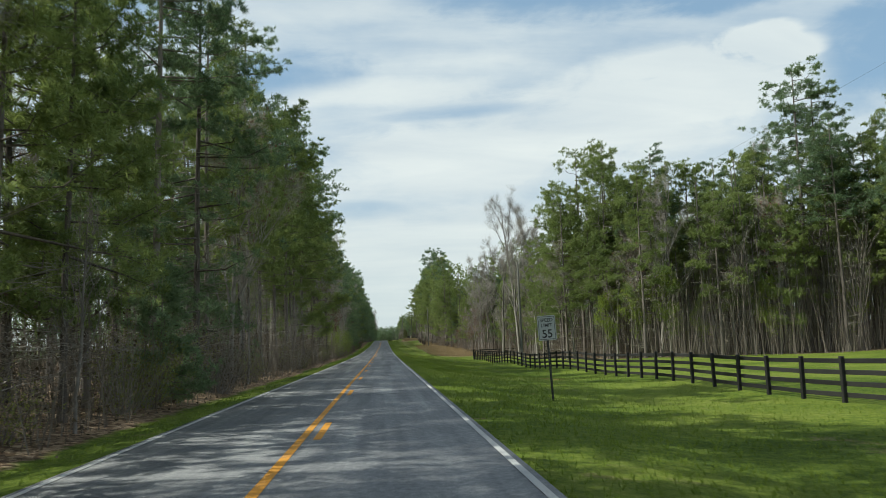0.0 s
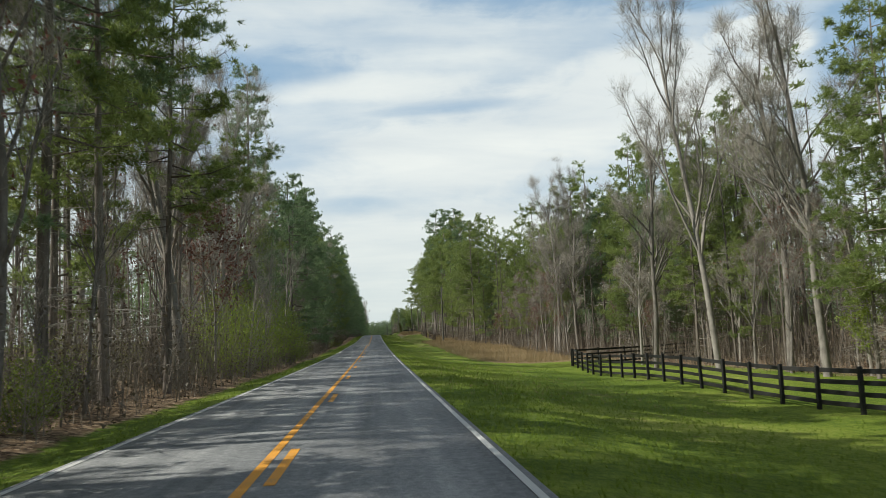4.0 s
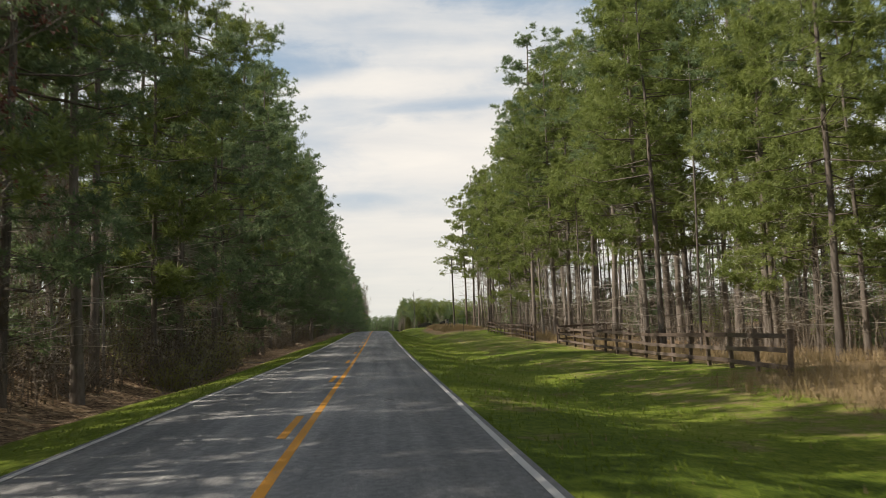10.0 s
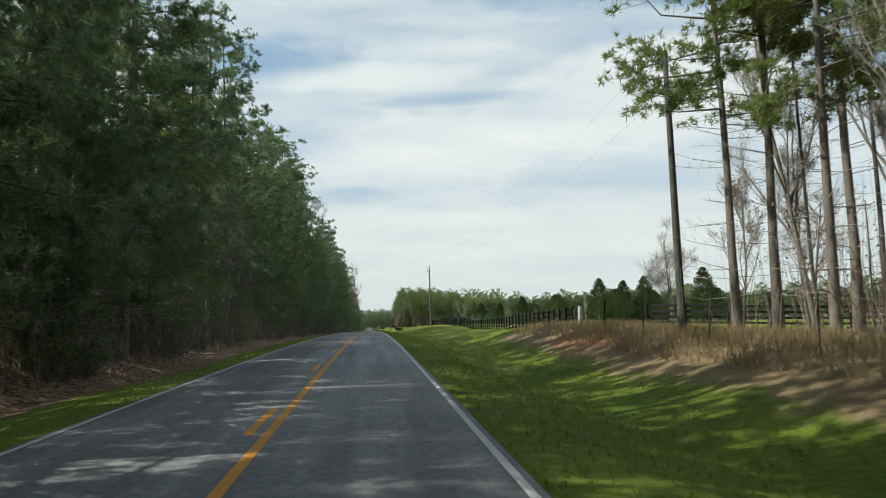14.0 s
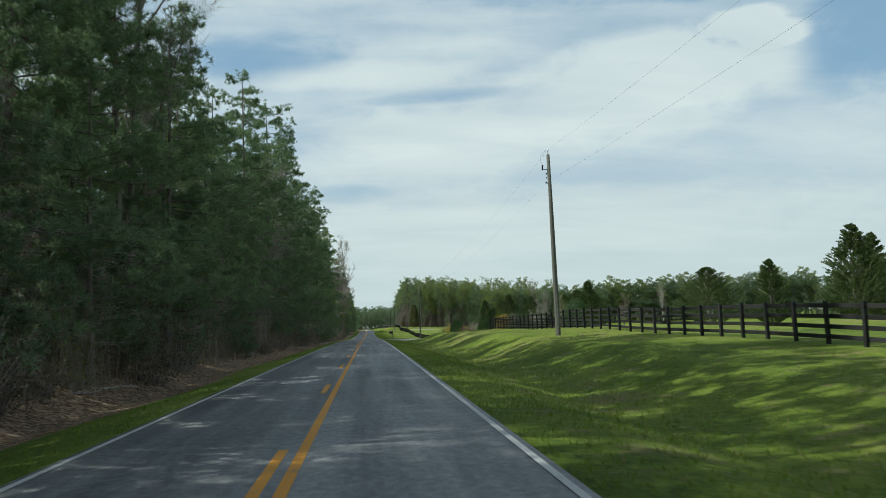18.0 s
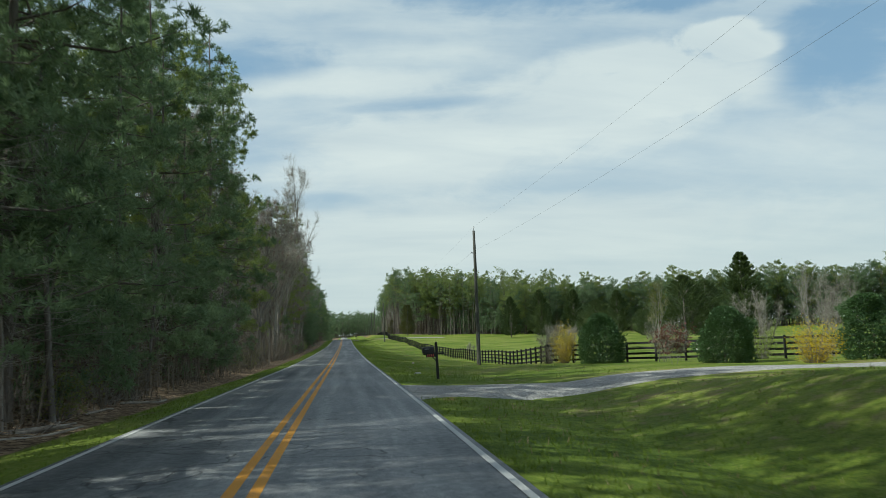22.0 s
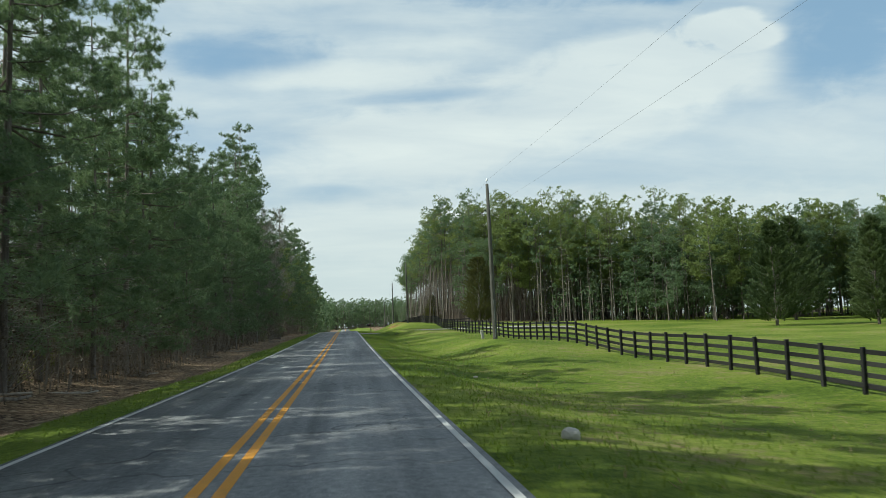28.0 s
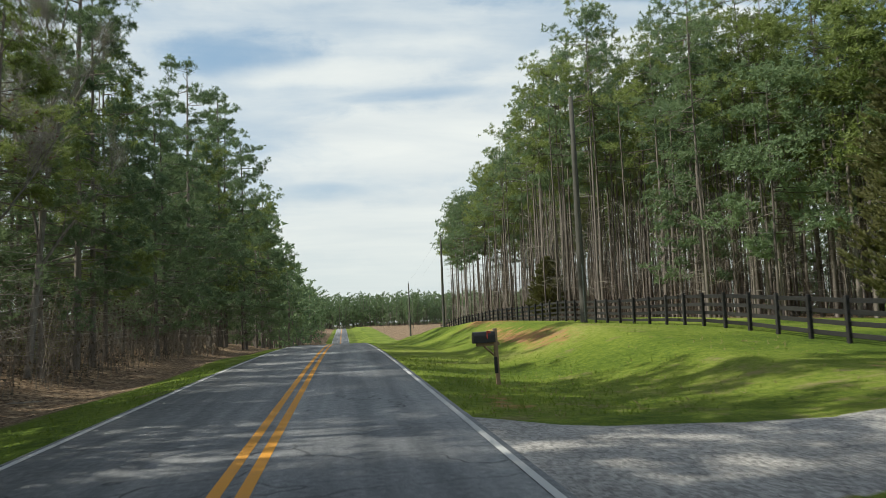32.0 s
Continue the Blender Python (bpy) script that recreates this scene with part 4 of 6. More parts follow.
LEFT_TALL_Y = [-20, 60, 112, 140, 156, 190, 215, 240, 330, 348, 370, 440, 455, 468, 508, 565, 650, 665, 690, 705, 755, 765, 795, 805, 900]
LEFT_TALL = [0.90, 1.04, 1.10, 1.04, 0.84, 0.94, 1.08, 1.17, 1.16, 1.10, 1.02, 1.08, 1.08, 0.92, 1.06, 1.12, 1.10, 0.98, 0.94, 0.83, 0.80, 0.84, 0.84, 0.96, 0.96]
STOCK = (PINE_EDGE, PINE_MID, PINE_TALL, BARE, BUDDING)
for row, (back, gap) in enumerate(((1.5, 4.2), (4.8, 6.0), (9.2, 8.2))):
    y = -14.0
    while y < 880:
        x = float(np.interp(y, EDGE_Y, EDGE_X)) - back + rng.uniform(-0.9, 0.6)
        up = float(np.interp(y, LEFT_TALL_Y, LEFT_TALL))
        if 225 < y < 335:
            x += 1.1
        if row == 0 and 117 < y < 150:
            x -= 2.2
        if not (row == 2 and 150 < y < 345 and rng.uniform() < 0.55):
            put(STOCK[rng.choice(5, p=left_shares(y))], x, y, (0.88 if y < 330 else 0.82) * up, 1.08 * up)
        y += gap * rng.uniform(0.6, 1.4) * (1.35 if 236 < y < 325 else 0.92 if 430 < y < 545 else 1.0 if y < 800 else 1.5)
for y in np.arange(-6, 790, 3.6):
    x = float(np.interp(y, EDGE_Y, EDGE_X))
    pines = left_shares(y)[0] > 0.5
    if rng.uniform() < (0.62 if pines else 0.75):
        put(BROWN_SHRUB, x - rng.uniform(0.4, 3.0), y + rng.uniform(-1.5, 1.5), 0.6, 1.15)
    for _ in range(2 if 330 < y < 520 else 1):
        if rng.uniform() < (0.30 if pines or 236 < y < 520 else 0.10):
            put(YOUNG, x - rng.uniform(0.5, 4.5), y + rng.uniform(-1.5, 1.5), 0.75, 1.3)
    if rng.uniform() < (0.42 if pines else 0.45):
        put(SAPLING, x - rng.uniform(0.2, 4), y + rng.uniform(-1.5, 1.5), 0.7, 1.2)
for y, x, s in ((118, -6.3, 0.9), (122, -6.5, 1.1), (126, -6.6, 1.15), (130, -6.6, 1.2), (134, -6.5, 1.2), (138, -6.6, 1.15), (142, -6.4, 1.1), (146, -6.2, 0.95), (150, -5.9, 0.6), (96, -6.4, 0.55), (222, -7.2, 0.6), (160, -6.4, 0.55), (660, -7.0, 0.6), (28, -6.3, 0.5), (665, -6.9, 0.5)):
    GREEN_SHRUB[rng.randint(3)].set(on_ground(x, y, rng.uniform(0, 360), s))

for y in np.arange(594, 668, 2.6):
    put(BARE, float(np.interp(y, EDGE_Y, EDGE_X)) - rng.uniform(1.0, 9), y, 0.7, 1.0)
for a, b, gap in ((300, 520, 18.0), (668, 762, 4.6), (796, 860, 6.0)):
    for y in np.arange(a, b, gap):
        put(PINE_EDGE, float(np.interp(y, EDGE_Y, EDGE_X)) - rng.uniform(0.8, 4.5), y + rng.uniform(-1.5, 1.5), 0.45, 0.75)
# pines added out of view, only to throw shade on driveway_2
for y in np.arange(762, 790, 5.0):
    put(PINE_EDGE, -18.0 + rng.uniform(-2.5, 2), y + rng.uniform(-1, 1), 0.98, 1.1)
# four more added behind the leafless trees, again to shade the gravel
for x, y, s in ((-12, 767, 1.12), (-11.5, 772, 1.18), (-12.5, 777, 1.12), (-12, 782, 1.08)):
    PINE_EDGE[rng.randint(4)].set(on_ground(x, y, rng.uniform(0, 360), s))

for y in np.arange(-4, 800, 5.2):
    if rng.uniform() < 0.9:
        put(OLIVE_SHRUB, float(np.interp(y, EDGE_Y, EDGE_X)) - rng.uniform(0.2, 5.0), y + rng.uniform(-2, 2), 0.6, 1.15)
for y in np.arange(236, 540, 3.2):
    x = float(np.interp(y, EDGE_Y, EDGE_X))
    put((OLIVE_SHRUB, BROWN_SHRUB, SAPLING, BROWN_SHRUB)[rng.randint(4)], x - rng.uniform(0.0, 2.6), y + rng.uniform(-1, 1), 0.6, 1.2)
    if rng.uniform() < 0.4:
        put(BARE[3:], x - rng.uniform(0.5, 3.5), y + rng.uniform(-1, 1), 0.4, 0.75)
for y in (246, 249, 253, 257, 261):
    put(OLIVE_SHRUB, -7.0 + rng.uniform(-0.5, 0.5), y, 0.9, 1.2)
    put(BROWN_SHRUB, -7.6 + rng.uniform(-0.5, 0.5), y + 1.5, 1.0, 1.4)

# ---- right-hand woods: things in front, joined woodland behind ----
for y in np.arange(74, 104, 2.4):
    x = float(np.interp(y, RIGHT_Y, RIGHT_X))
    put((PINE_TALL, PINE_TALL, PINE_MID, PINE_TALL, PINE_MID, PINE_TALL, BARE)[rng.randint(7)], x + rng.uniform(0, 5), y, 0.96, 1.14)
for i in range(60):
    u = i / 59
    put((PINE_TALL, PINE_TALL, PINE_MID, PINE_TALL, PINE_MID, PINE_TALL, BARE)[rng.randint(7)], 29 + 56 * u, 86 - 14 * u + rng.uniform(-2, 12), *((1.16, 1.36) if u > 0.3 else (1.06, 1.24)))
for x, y, s in ((24.6, 98, 1.05), (27.5, 101, 1.1), (25.5, 105, 0.95), (30, 97, 1.1), (23.8, 109, 0.8), (28.5, 93, 1.0), (31.5, 104, 1.05)):
    PINE_MID[rng.randint(3)].set(on_ground(x, y, rng.uniform(0, 360), s * 1.25))
for x, y, s in ((21.8, 164, 1.15), (22.9, 160, 1.0), (21.8, 134, 1.1), (23.4, 127, 1.25), (25.0, 121, 1.25), (24.2, 116, 1.3), (22.4, 168, 1.0), (22.5, 139, 0.7)):
    BARE[(0, 2)[rng.randint(2)]].set(on_ground(x, y, rng.uniform(0, 360), s))
for y in np.arange(108, 206, 2.4):
    put((BARE[1::2], BARE[1::2], BUDDING, SAPLING, PINE_MID)[rng.randint(5)], float(np.interp(y, RIGHT_Y, RIGHT_X)) + rng.uniform(0, 4), y, 0.55, 0.80)
w_, t_, l_ = bare_tree(381, 9, 0.4, 4, 900, leafy=3000, low=0.15)
OLIVE_TREE = [Kind("understory_tree", "small understory tree in yellowish-green spring leaf", "tree", "leafing understory trees", [("trunk", w_, M_BARK_GREY, ""), ("crown", t_, M_TWIG, "", l_, M_SPRING)])]
for x, y, s in ((27, 91, 0.9), (29.5, 88, 1.15), (33, 85, 1.2), (36, 84.5, 0.8), (43, 82, 1.0), (25, 113, 0.7), (52, 80, 0.9), (18.4, 318, 0.7), (19.6, 300, 0.6), (20.5, 226, 0.6)):
    OLIVE_TREE[0].set(on_ground(x, y, rng.uniform(0, 360), s))
for y in np.arange(136, 214, 1.7):
    put((PINE_MID, PINE_MID, PINE_EDGE[3:])[rng.randint(3)], float(np.interp(y, RIGHT_Y, RIGHT_X)) + rng.uniform(3.5, 10), y, *((0.95, 1.08) if y < 180 else (0.84, 0.97)))
for y in np.arange(206, 334, 1.9):
    stock = (PINE_MID, PINE_MID, PINE_MID, PINE_MID, SAPLING) if y < 246 else (PINE_MID, PINE_TALL, PINE_MID, PINE_TALL, SAPLING)
    put(stock[rng.randint(5)], float(np.interp(y, RIGHT_Y, RIGHT_X)) + rng.uniform(0.6, 7), y, *((1.26, 1.46) if 252 < y < 318 else (0.95, 1.10) if y <= 252 else (1.0, 1.19)))
for x, y, k in ((15.9, 342, 3), (17.0, 341, 1), (17.3, 338, 3), (19.5, 340, 1), (19.0, 334, 0)):
    PINE_TALL[k].set(on_ground(x, y, rng.uniform(0, 360), 1.25 if k else 1.1))
for x, y, s in ((22, 347, 0.8), (25, 344, 0.95), (28, 348, 1.0), (24, 351, 0.7), (31, 343, 0.9), (34, 349, 1.0), (21, 352, 0.6)):
    BARE[rng.randint(4)].set(on_ground(x, y, rng.uniform(0, 360), s))
for y in np.arange(806, 900, 2.2):
    for a, b in ((1.0, 6.0), (6.0, 14.0), (14.0, 24.0)):
        put(PLANTED, float(np.interp(y, RIGHT_Y, RIGHT_X)) + rng.uniform(a, b), y, *((0.94, 1.07) if y < 848 else (0.84, 0.97)))
TREELINE = [(18, 822), (24, 812), (38, 800), (58, 784), (85, 776), (156, 765), (190, 735), (260, 650), (330, 560)]


def along(line, gap):
    for (xa, ya), (xb, yb) in zip(line, line[1:]):
        n = max(1, int(math.hypot(xb - xa, yb - ya) / gap))
        for i in range(n):
            yield xa + (xb - xa) * (i + rng.uniform(0, 1)) / n, ya + (yb - ya) * (i + rng.uniform(0, 1)) / n


for x, y in along(TREELINE[1:7], 1.75):
    grow = 0.91 + 0.19 * min(1.0, max(0.0, (x - 60) / 80))
    if x > 60 or rng.uniform() < 0.14:
        put(FRINGE, x, y + rng.uniform(0, 8), 0.90 * grow, 1.05 * grow)
    else:
        put(PLANTED, x, y + rng.uniform(0, 8), 0.80, 0.94)
FRINGE[2].set(on_ground(58.8, 781, 20, 1.0))
for x, y in along(TREELINE[2:8], 2.3):
    grow = 0.91 + 0.19 * min(1.0, max(0.0, (x - 60) / 80))
    put(FRINGE, x + 3, y + rng.uniform(8, 15), 0.94 * grow, 1.05 * grow)
for y in np.arange(150, 214, 6.0):
    put(BROWN_SHRUB, float(np.interp(y, RIGHT_Y, RIGHT_X)) + rng.uniform(-0.5, 2), y, 0.5, 0.9)
for i in range(34):
    put((YOUNG, YOUNG, GREEN_SHRUB, BROWN_SHRUB)[rng.randint(4)], rng.uniform(18.5, 32), rng.uniform(245, 350), 0.5, 1.0)
for y in np.arange(240, 346, 4.5):
    put((BROWN_SHRUB, GREEN_SHRUB, SAPLING)[rng.choice(3, p=(0.6, 0.15, 0.25))], float(np.interp(y, RIGHT_Y, RIGHT_X)) + rng.uniform(0.8, 5), y, 0.35, 0.7)


# joined woodland, out of small simple trees
LOW = [pine(200 + i, 20 + 2 * (i % 3), 0.04 + 0.08 * (i % 4), 3.9, 28, 2.4, 3, 6, 0.50, 0.19, sides=5, dead=2, shape=0.5) for i in range(5)]
LOW_TALL = [pine(220 + i, 22 + i % 3, 0.42 + 0.04 * i, 3.7, 24, 2.8, 3, 6, 0.50, 0.19, sides=5, dead=4, shape=0.45) for i in range(4)]
LOW_BARE = []
for i in range(4):
    a, b, c = bare_tree(240 + i, 14 + i, 0.34, 3, 420, twig_w=0.03)
    LOW_BARE.append((a, b))
_pr = np.random.RandomState(9)
FAR = [pine(260 + i, 20 + i, 0.05 + 0.06 * i, 4.2, 15, 2.0, 2, 5, 1.15, 0.50, sides=4, dead=0, shape=0.45) for i in range(4)]
FAR_TALL = [pine(270 + i, 21 + i, 0.42, 3.8, 13, 2.4, 2, 5, 1.1, 0.46, sides=4, dead=0, shape=0.4) for i in range(4)]
STEM = []
for i in range(5):
    gq = Geo()
    tube(gq, bent_line(_pr, 11 + 2 * i, 0.012, 5), np.linspace(0.10, 0.04, 5), 4, cap=False)
    gt = Geo()
    n = 60
    slivers(gt, _pr, np.stack([_pr.normal(0, 0.1, n), _pr.normal(0, 0.1, n), _pr.uniform(3, 11, n)], 1), np.stack([_pr.normal(0, 1, n), _pr.normal(0, 1, n), _pr.uniform(0, 1, n)], 1), 1.5, 0.03)
    STEM.append((gq.get(), gt.get()))


TWIGGY = {id(a) for a in LOW_BARE + STEM}


def woodland(name, label, spots, leafmat):
    """Joins simple trees, given as (kind, x, y, size), into one mesh."""
    V, F, I, n = [], [], [], 0
    for arrays, x, y, s in spots:
        a = rng.uniform(0, 6.283)
        c, sn = math.cos(a), math.sin(a)
        z = ground_z(x, y)
        for k, (v, f) in enumerate(arrays):
            if not len(v):
                continue
            p = v * s
            V.append(np.stack([p[:, 0] * c - p[:, 1] * sn + x, p[:, 0] * sn + p[:, 1] * c + y, p[:, 2] + z], 1))
            F.append(f + n)
            I.append(np.full(len(f), 2 * k if id(arrays) in TWIGGY else k))
            n += len(v)
    ob = new(name, mesh_of(name, np.concatenate(V), np.concatenate(F), [M_BARK, leafmat, M_TWIG], np.concatenate(I)))
    tagged(ob, label, "woods", kind="stuff")


def any_of(kinds):
    return kinds[rng.randint(len(kinds))]


spots = []
for y in np.arange(-20, 900, 2.3):
    ex = float(np.interp(y, EDGE_Y, EDGE_X))
    bare_here = left_shares(y)[3] > 0.5
    for x0, x1 in ((13, 18), (18, 26), (26, 36), (36, 50)):
        if rng.uniform() < (0.20 if x0 < 26 and y > 120 else 0.32):
            spots.append((any_of(LOW_BARE if (rng.uniform() < (0.85 if bare_here else 0.15)) else LOW), ex - rng.uniform(x0, x1), y, rng.uniform(0.8, 1.1)))
    for _ in range(2):
        spots.append((any_of(STEM), ex - rng.uniform(3, 26), y, rng.uniform(0.6, 1.0)))
woodland("woodland", "deep mixed woods of pines and bare trees", spots, M_NEEDLE)
spots = []
for y in np.arange(60, 356, 2.2):
    ex = float(np.interp(y, RIGHT_Y, RIGHT_X))
    sparse = 0.26 if y > 225 else 0.42
    for x0, x1 in ((6, 12), (12, 20), (20, 32), (32, 48)):
        if rng.uniform() < sparse:
            spots.append((any_of(LOW_BARE if rng.uniform() < 0.22 else LOW_TALL if rng.uniform() < 0.7 or y > 215 else LOW), ex + rng.uniform(x0, x1), y, rng.uniform(0.8, 1.08)))
    for _ in range(3 if y < 215 else 1):
        spots.append((any_of(STEM), ex + rng.uniform(1, 22), y, rng.uniform(0.6, 1.0)))
for _ in range(520):
    u = rng.uniform(0, 1)
    spots.append((any_of(STEM if rng.uniform() < 0.8 else LOW_BARE), 30 + 58 * u, 84 - 14 * u + rng.uniform(0, 26), rng.uniform(0.7, 1.2)))
woodland("woodland", "open woods of tall pines with many thin trunks", spots, M_NEEDLE_PALE)
spots = []
for y in np.arange(806, 905, 1.7):
    ex = float(np.interp(y, RIGHT_Y, RIGHT_X))
    for x0, x1 in ((16, 26), (26, 45), (45, 70)):
        if rng.uniform() < 0.7:
            spots.append((any_of(LOW_TALL), ex + rng.uniform(x0, x1), y, rng.uniform(0.95, 1.16)))
    for _ in range(9):
        spots.append((any_of(STEM), ex + rng.uniform(1, 45), y, rng.uniform(0.7, 1.05)))
for x, y in along(TREELINE[1:], 2.3):
    for back in (9, 15, 23):
        if rng.uniform() < 0.55:
            spots.append((any_of(LOW_TALL if rng.uniform() < 0.8 else LOW), x + back * 0.3, y + back + rng.uniform(-2, 2), rng.uniform(0.62, 0.80)))
    for _ in range(2):
        spots.append((any_of(STEM), x, y + rng.uniform(2, 26), rng.uniform(0.6, 0.95)))
woodland("woodland", "pine plantation beyond the green pasture", spots, M_NEEDLE_PALE)
spots = []
for x, y in along(TREELINE[2:], 2.2):
    for back in (12, 20, 30):
        spots.append((any_of(FAR), x + back * 0.3 + rng.uniform(-1, 1), y + back + rng.uniform(-3, 3), rng.uniform(0.60, 0.74) * (1 + 0.18 * min(1.0, max(0.0, (x - 60) / 80)))))
    spots.append((any_of(FAR), x, y + rng.uniform(3, 8), rng.uniform(0.3, 0.6)))
    spots.append((FAR[0], x + rng.uniform(-1, 1), y + rng.uniform(5, 14), rng.uniform(0.18, 0.34)))
woodland("woodland", "dark undergrowth and pines behind the far treeline", spots, M_NEEDLE)
spots = []
for _ in range(300):
    y = rng.uniform(900, 1700)
    side = rng.choice((-1, 1), p=(0.5, 0.5))
    x = side * (rng.uniform(9, 60) if side < 0 else rng.uniform(22, 160) if y > 1080 else rng.uniform(60, 160))
    spots.append((any_of(LOW if rng.uniform() < 0.7 else LOW_BARE), x, y, rng.uniform(0.7, 1.05)))
for _ in range(1500):
    x = rng.uniform(-140, 260)
    spots.append((any_of(FAR), x, 1380 + rng.uniform(0, 120) + abs(x) * 0.3, rng.uniform(0.9, 1.3)))
for y in np.arange(880, 1200, 1.6):
    for _ in range(2):
        spots.append((any_of(FAR), -7.5 - rng.uniform(1, 45), y, rng.uniform(0.75, 1.1)))
for i in range(380):
    u, dp = rng.uniform(0, 1), rng.uniform(0, 40)
    spots.append((any_of(FAR_TALL), 30 + 60 * u + dp * 0.3, 96 - 14 * u + dp, rng.uniform(0.75, 1.0)) if i < 110 else (any_of(FAR), rng.uniform(45, 95), rng.uniform(110, 350), rng.uniform(0.45, 0.75)))
for _ in range(60):
    spots.append((FAR[0], rng.uniform(50, 66), rng.uniform(800, 905), rng.uniform(0.15, 0.35)))
for _ in range(110):
    spots.append((any_of(FAR), rng.uniform(58, 100), rng.uniform(806, 905), rng.uniform(0.5, 0.9)))
for _ in range(160):
    spots.append((any_of(FAR), -rng.uniform(55, 95), rng.uniform(-40, 900), rng.uniform(0.7, 1.0)))
woodland("far_woods", "distant hazy woods closing the road's far end", spots, M_NEEDLE)


def undergrowth(name, label, strips, stems, leaves, seed, high=3.6):
    """Thin upright stems, side twigs and dry leaves of a thicket, joined."""
    rg = np.random.RandomState(seed)
    g, lf = Geo(), Geo()
    base = []
    for x0, x1, y0, y1, edge, n in strips:
        for _ in range(n):
            y = rg.uniform(y0, y1)
            x = float(np.interp(y, edge[0], edge[1])) + rg.uniform(x0, x1)
            base.append((x, y, ground_z(x, y) - 0.05))
    base = np.array(base)
    up = np.stack([rg.normal(0, 0.14, len(base)), rg.normal(0, 0.14, len(base)), np.ones(len(base))], 1)
    tall = rg.uniform(0.6, 1.0, len(base)) ** 2
    slivers(g, rg, base, up, high, 0.030)
    for k in range(stems):
        st = base + up * (rg.uniform(0.2, high * 0.72, (len(base), 1)) * tall[:, None])
        slivers(g, rg, st, np.stack([rg.normal(0, 1, len(base)), rg.normal(0, 1, len(base)), rg.uniform(0, 1.2, len(base))], 1), 0.8, 0.013)
    st = np.repeat(base, leaves, axis=0)
    st = st + np.stack([rg.normal(0, 0.4, len(st)), rg.normal(0, 0.4, len(st)), rg.uniform(0, 1, len(st)) ** 1.6 * high * 0.9], 1)
    blades(lf, rg, st, np.zeros_like(st), 1, 0.15, 0.09, 1.0, 0.1)
    (v, f), (v2, f2) = g.get(), lf.get()
    ob = new(name, mesh_of(name, np.concatenate([v, v2]), np.concatenate([f, f2 + len(v)]), [M_THICKET, M_BROWNLEAF], np.concatenate([np.zeros(len(f)), np.ones(len(f2))])))
    tagged(ob, label, "undergrowth", kind="stuff")


LE, RE = (EDGE_Y, EDGE_X), (RIGHT_Y, RIGHT_X)
undergrowth("undergrowth", "brown thicket of thin stems under roadside trees", [(-5, 0.1, -10, 240, LE, 5200), (-12, -4, -10, 240, LE, 3000), (-5, 0.0, 240, 530, LE, 6500), (-12, -4, 240, 900, LE, 5000), (-5, 0.1, 530, 660, LE, 3600), (-5, -0.3, 660, 830, LE, 4800)], 5, 5, 1)
undergrowth("undergrowth", "pale dry thicket between pine trunks", [(0, 9, 90, 235, RE, 3600), (0, 14, -10, 90, RE, 1800), (0.5, 10, 235, 345, RE, 1800), (3, 16, 815, 900, RE, 500)], 4, 3, 2)

undergrowth("undergrowth", "tall pale thicket of bare stems inside the open woods", [(3, 30, 78, 235, RE, 5200), (4, 26, 235, 350, RE, 1600), (6, 44, 812, 905, RE, 2600)], 6, 3, 5, 7.5)
undergrowth("undergrowth", "pale brush among the trunks at the field's far side", [(30, 86, 76, 104, ((-100, 1000), (0, 0)), 3600)], 6, 3, 8, 8.0)
undergrowth("undergrowth", "brown brush deep inside the roadside woods", [(-30, -10, -10, 240, LE, 4200), (-26, -10, 240, 900, LE, 5200)], 4, 7, 6, 4.5)


# ---- fences ----
def post_mesh(mat, half=0.065, height=1.42):
    b = bmesh.new()
    box(b, -half, -half, -0.35, half, half, height, 0.012)
    return mesh_from("post", b, mat)


def board_mesh(mat, length, h=0.145, thick=0.035):
    b = bmesh.new()
    box(b, -thick / 2, 0, -h / 2, thick / 2, length, h / 2, 0.005)
    return mesh_from("board", b, mat)


def fence(label, line, gap, mat, levels, group="", height=1.42, untidy=0.0, seed=1):
    """Posts along a line of (x, y), with boards that each span two bays on the road side."""
    r = np.random.RandomState(seed)
    length = [0.0]
    for (xa, ya), (xb, yb) in zip(line, line[1:]):
        length.append(length[-1] + math.hypot(xb - xa, yb - ya))
    n = max(2, round(length[-1] / gap))
    spots = []
    for i in range(n + 1):
        s = length[-1] * i / n
        x, y = float(np.interp(s, length, [p[0] for p in line])), float(np.interp(s, length, [p[1] for p in line]))
        spots.append(Vector((x, y, ground_z(x, y))))
    root = thing("board_fence", label, "fence", group, pose(*spots[0]))
    inv = Matrix.Translation(-spots[0])
    pm, boards = post_mesh(mat, height=height), {}
    for p in spots:
        part("post", pm, root, at=inv @ pose(*p, r.normal(0, 1 + 2 * untidy), r.normal(0, 0.8 + 2 * untidy), r.normal(0, 2)))
    for j, z in enumerate(levels):
        i = -(j % 2)
        while i < n:
            a, b = spots[max(i, 0)], spots[min(i + 2, n)]
            span = 2 if i >= 0 and i + 2 <= n else 1
            d = b - a
            key = round(d.length * 4) / 4
            if key not in boards:
                boards[key] = board_mesh(mat, 1.0)
            face = Vector((-d.y, d.x, 0)).normalized() * 0.085
            if (face.x < 0) == (mat is M_BLACKWOOD):
                face = -face
            base = a + face + Vector((0, 0, z + r.normal(0, 0.004 + 0.02 * untidy)))
            m = Matrix.Translation(base) @ d.to_track_quat("Y", "Z").to_matrix().to_4x4() @ Matrix.Diagonal((1, d.length * 0.998, 1, 1))
            part("board", boards[key], root, at=inv @ m)
            i += 2
    return root


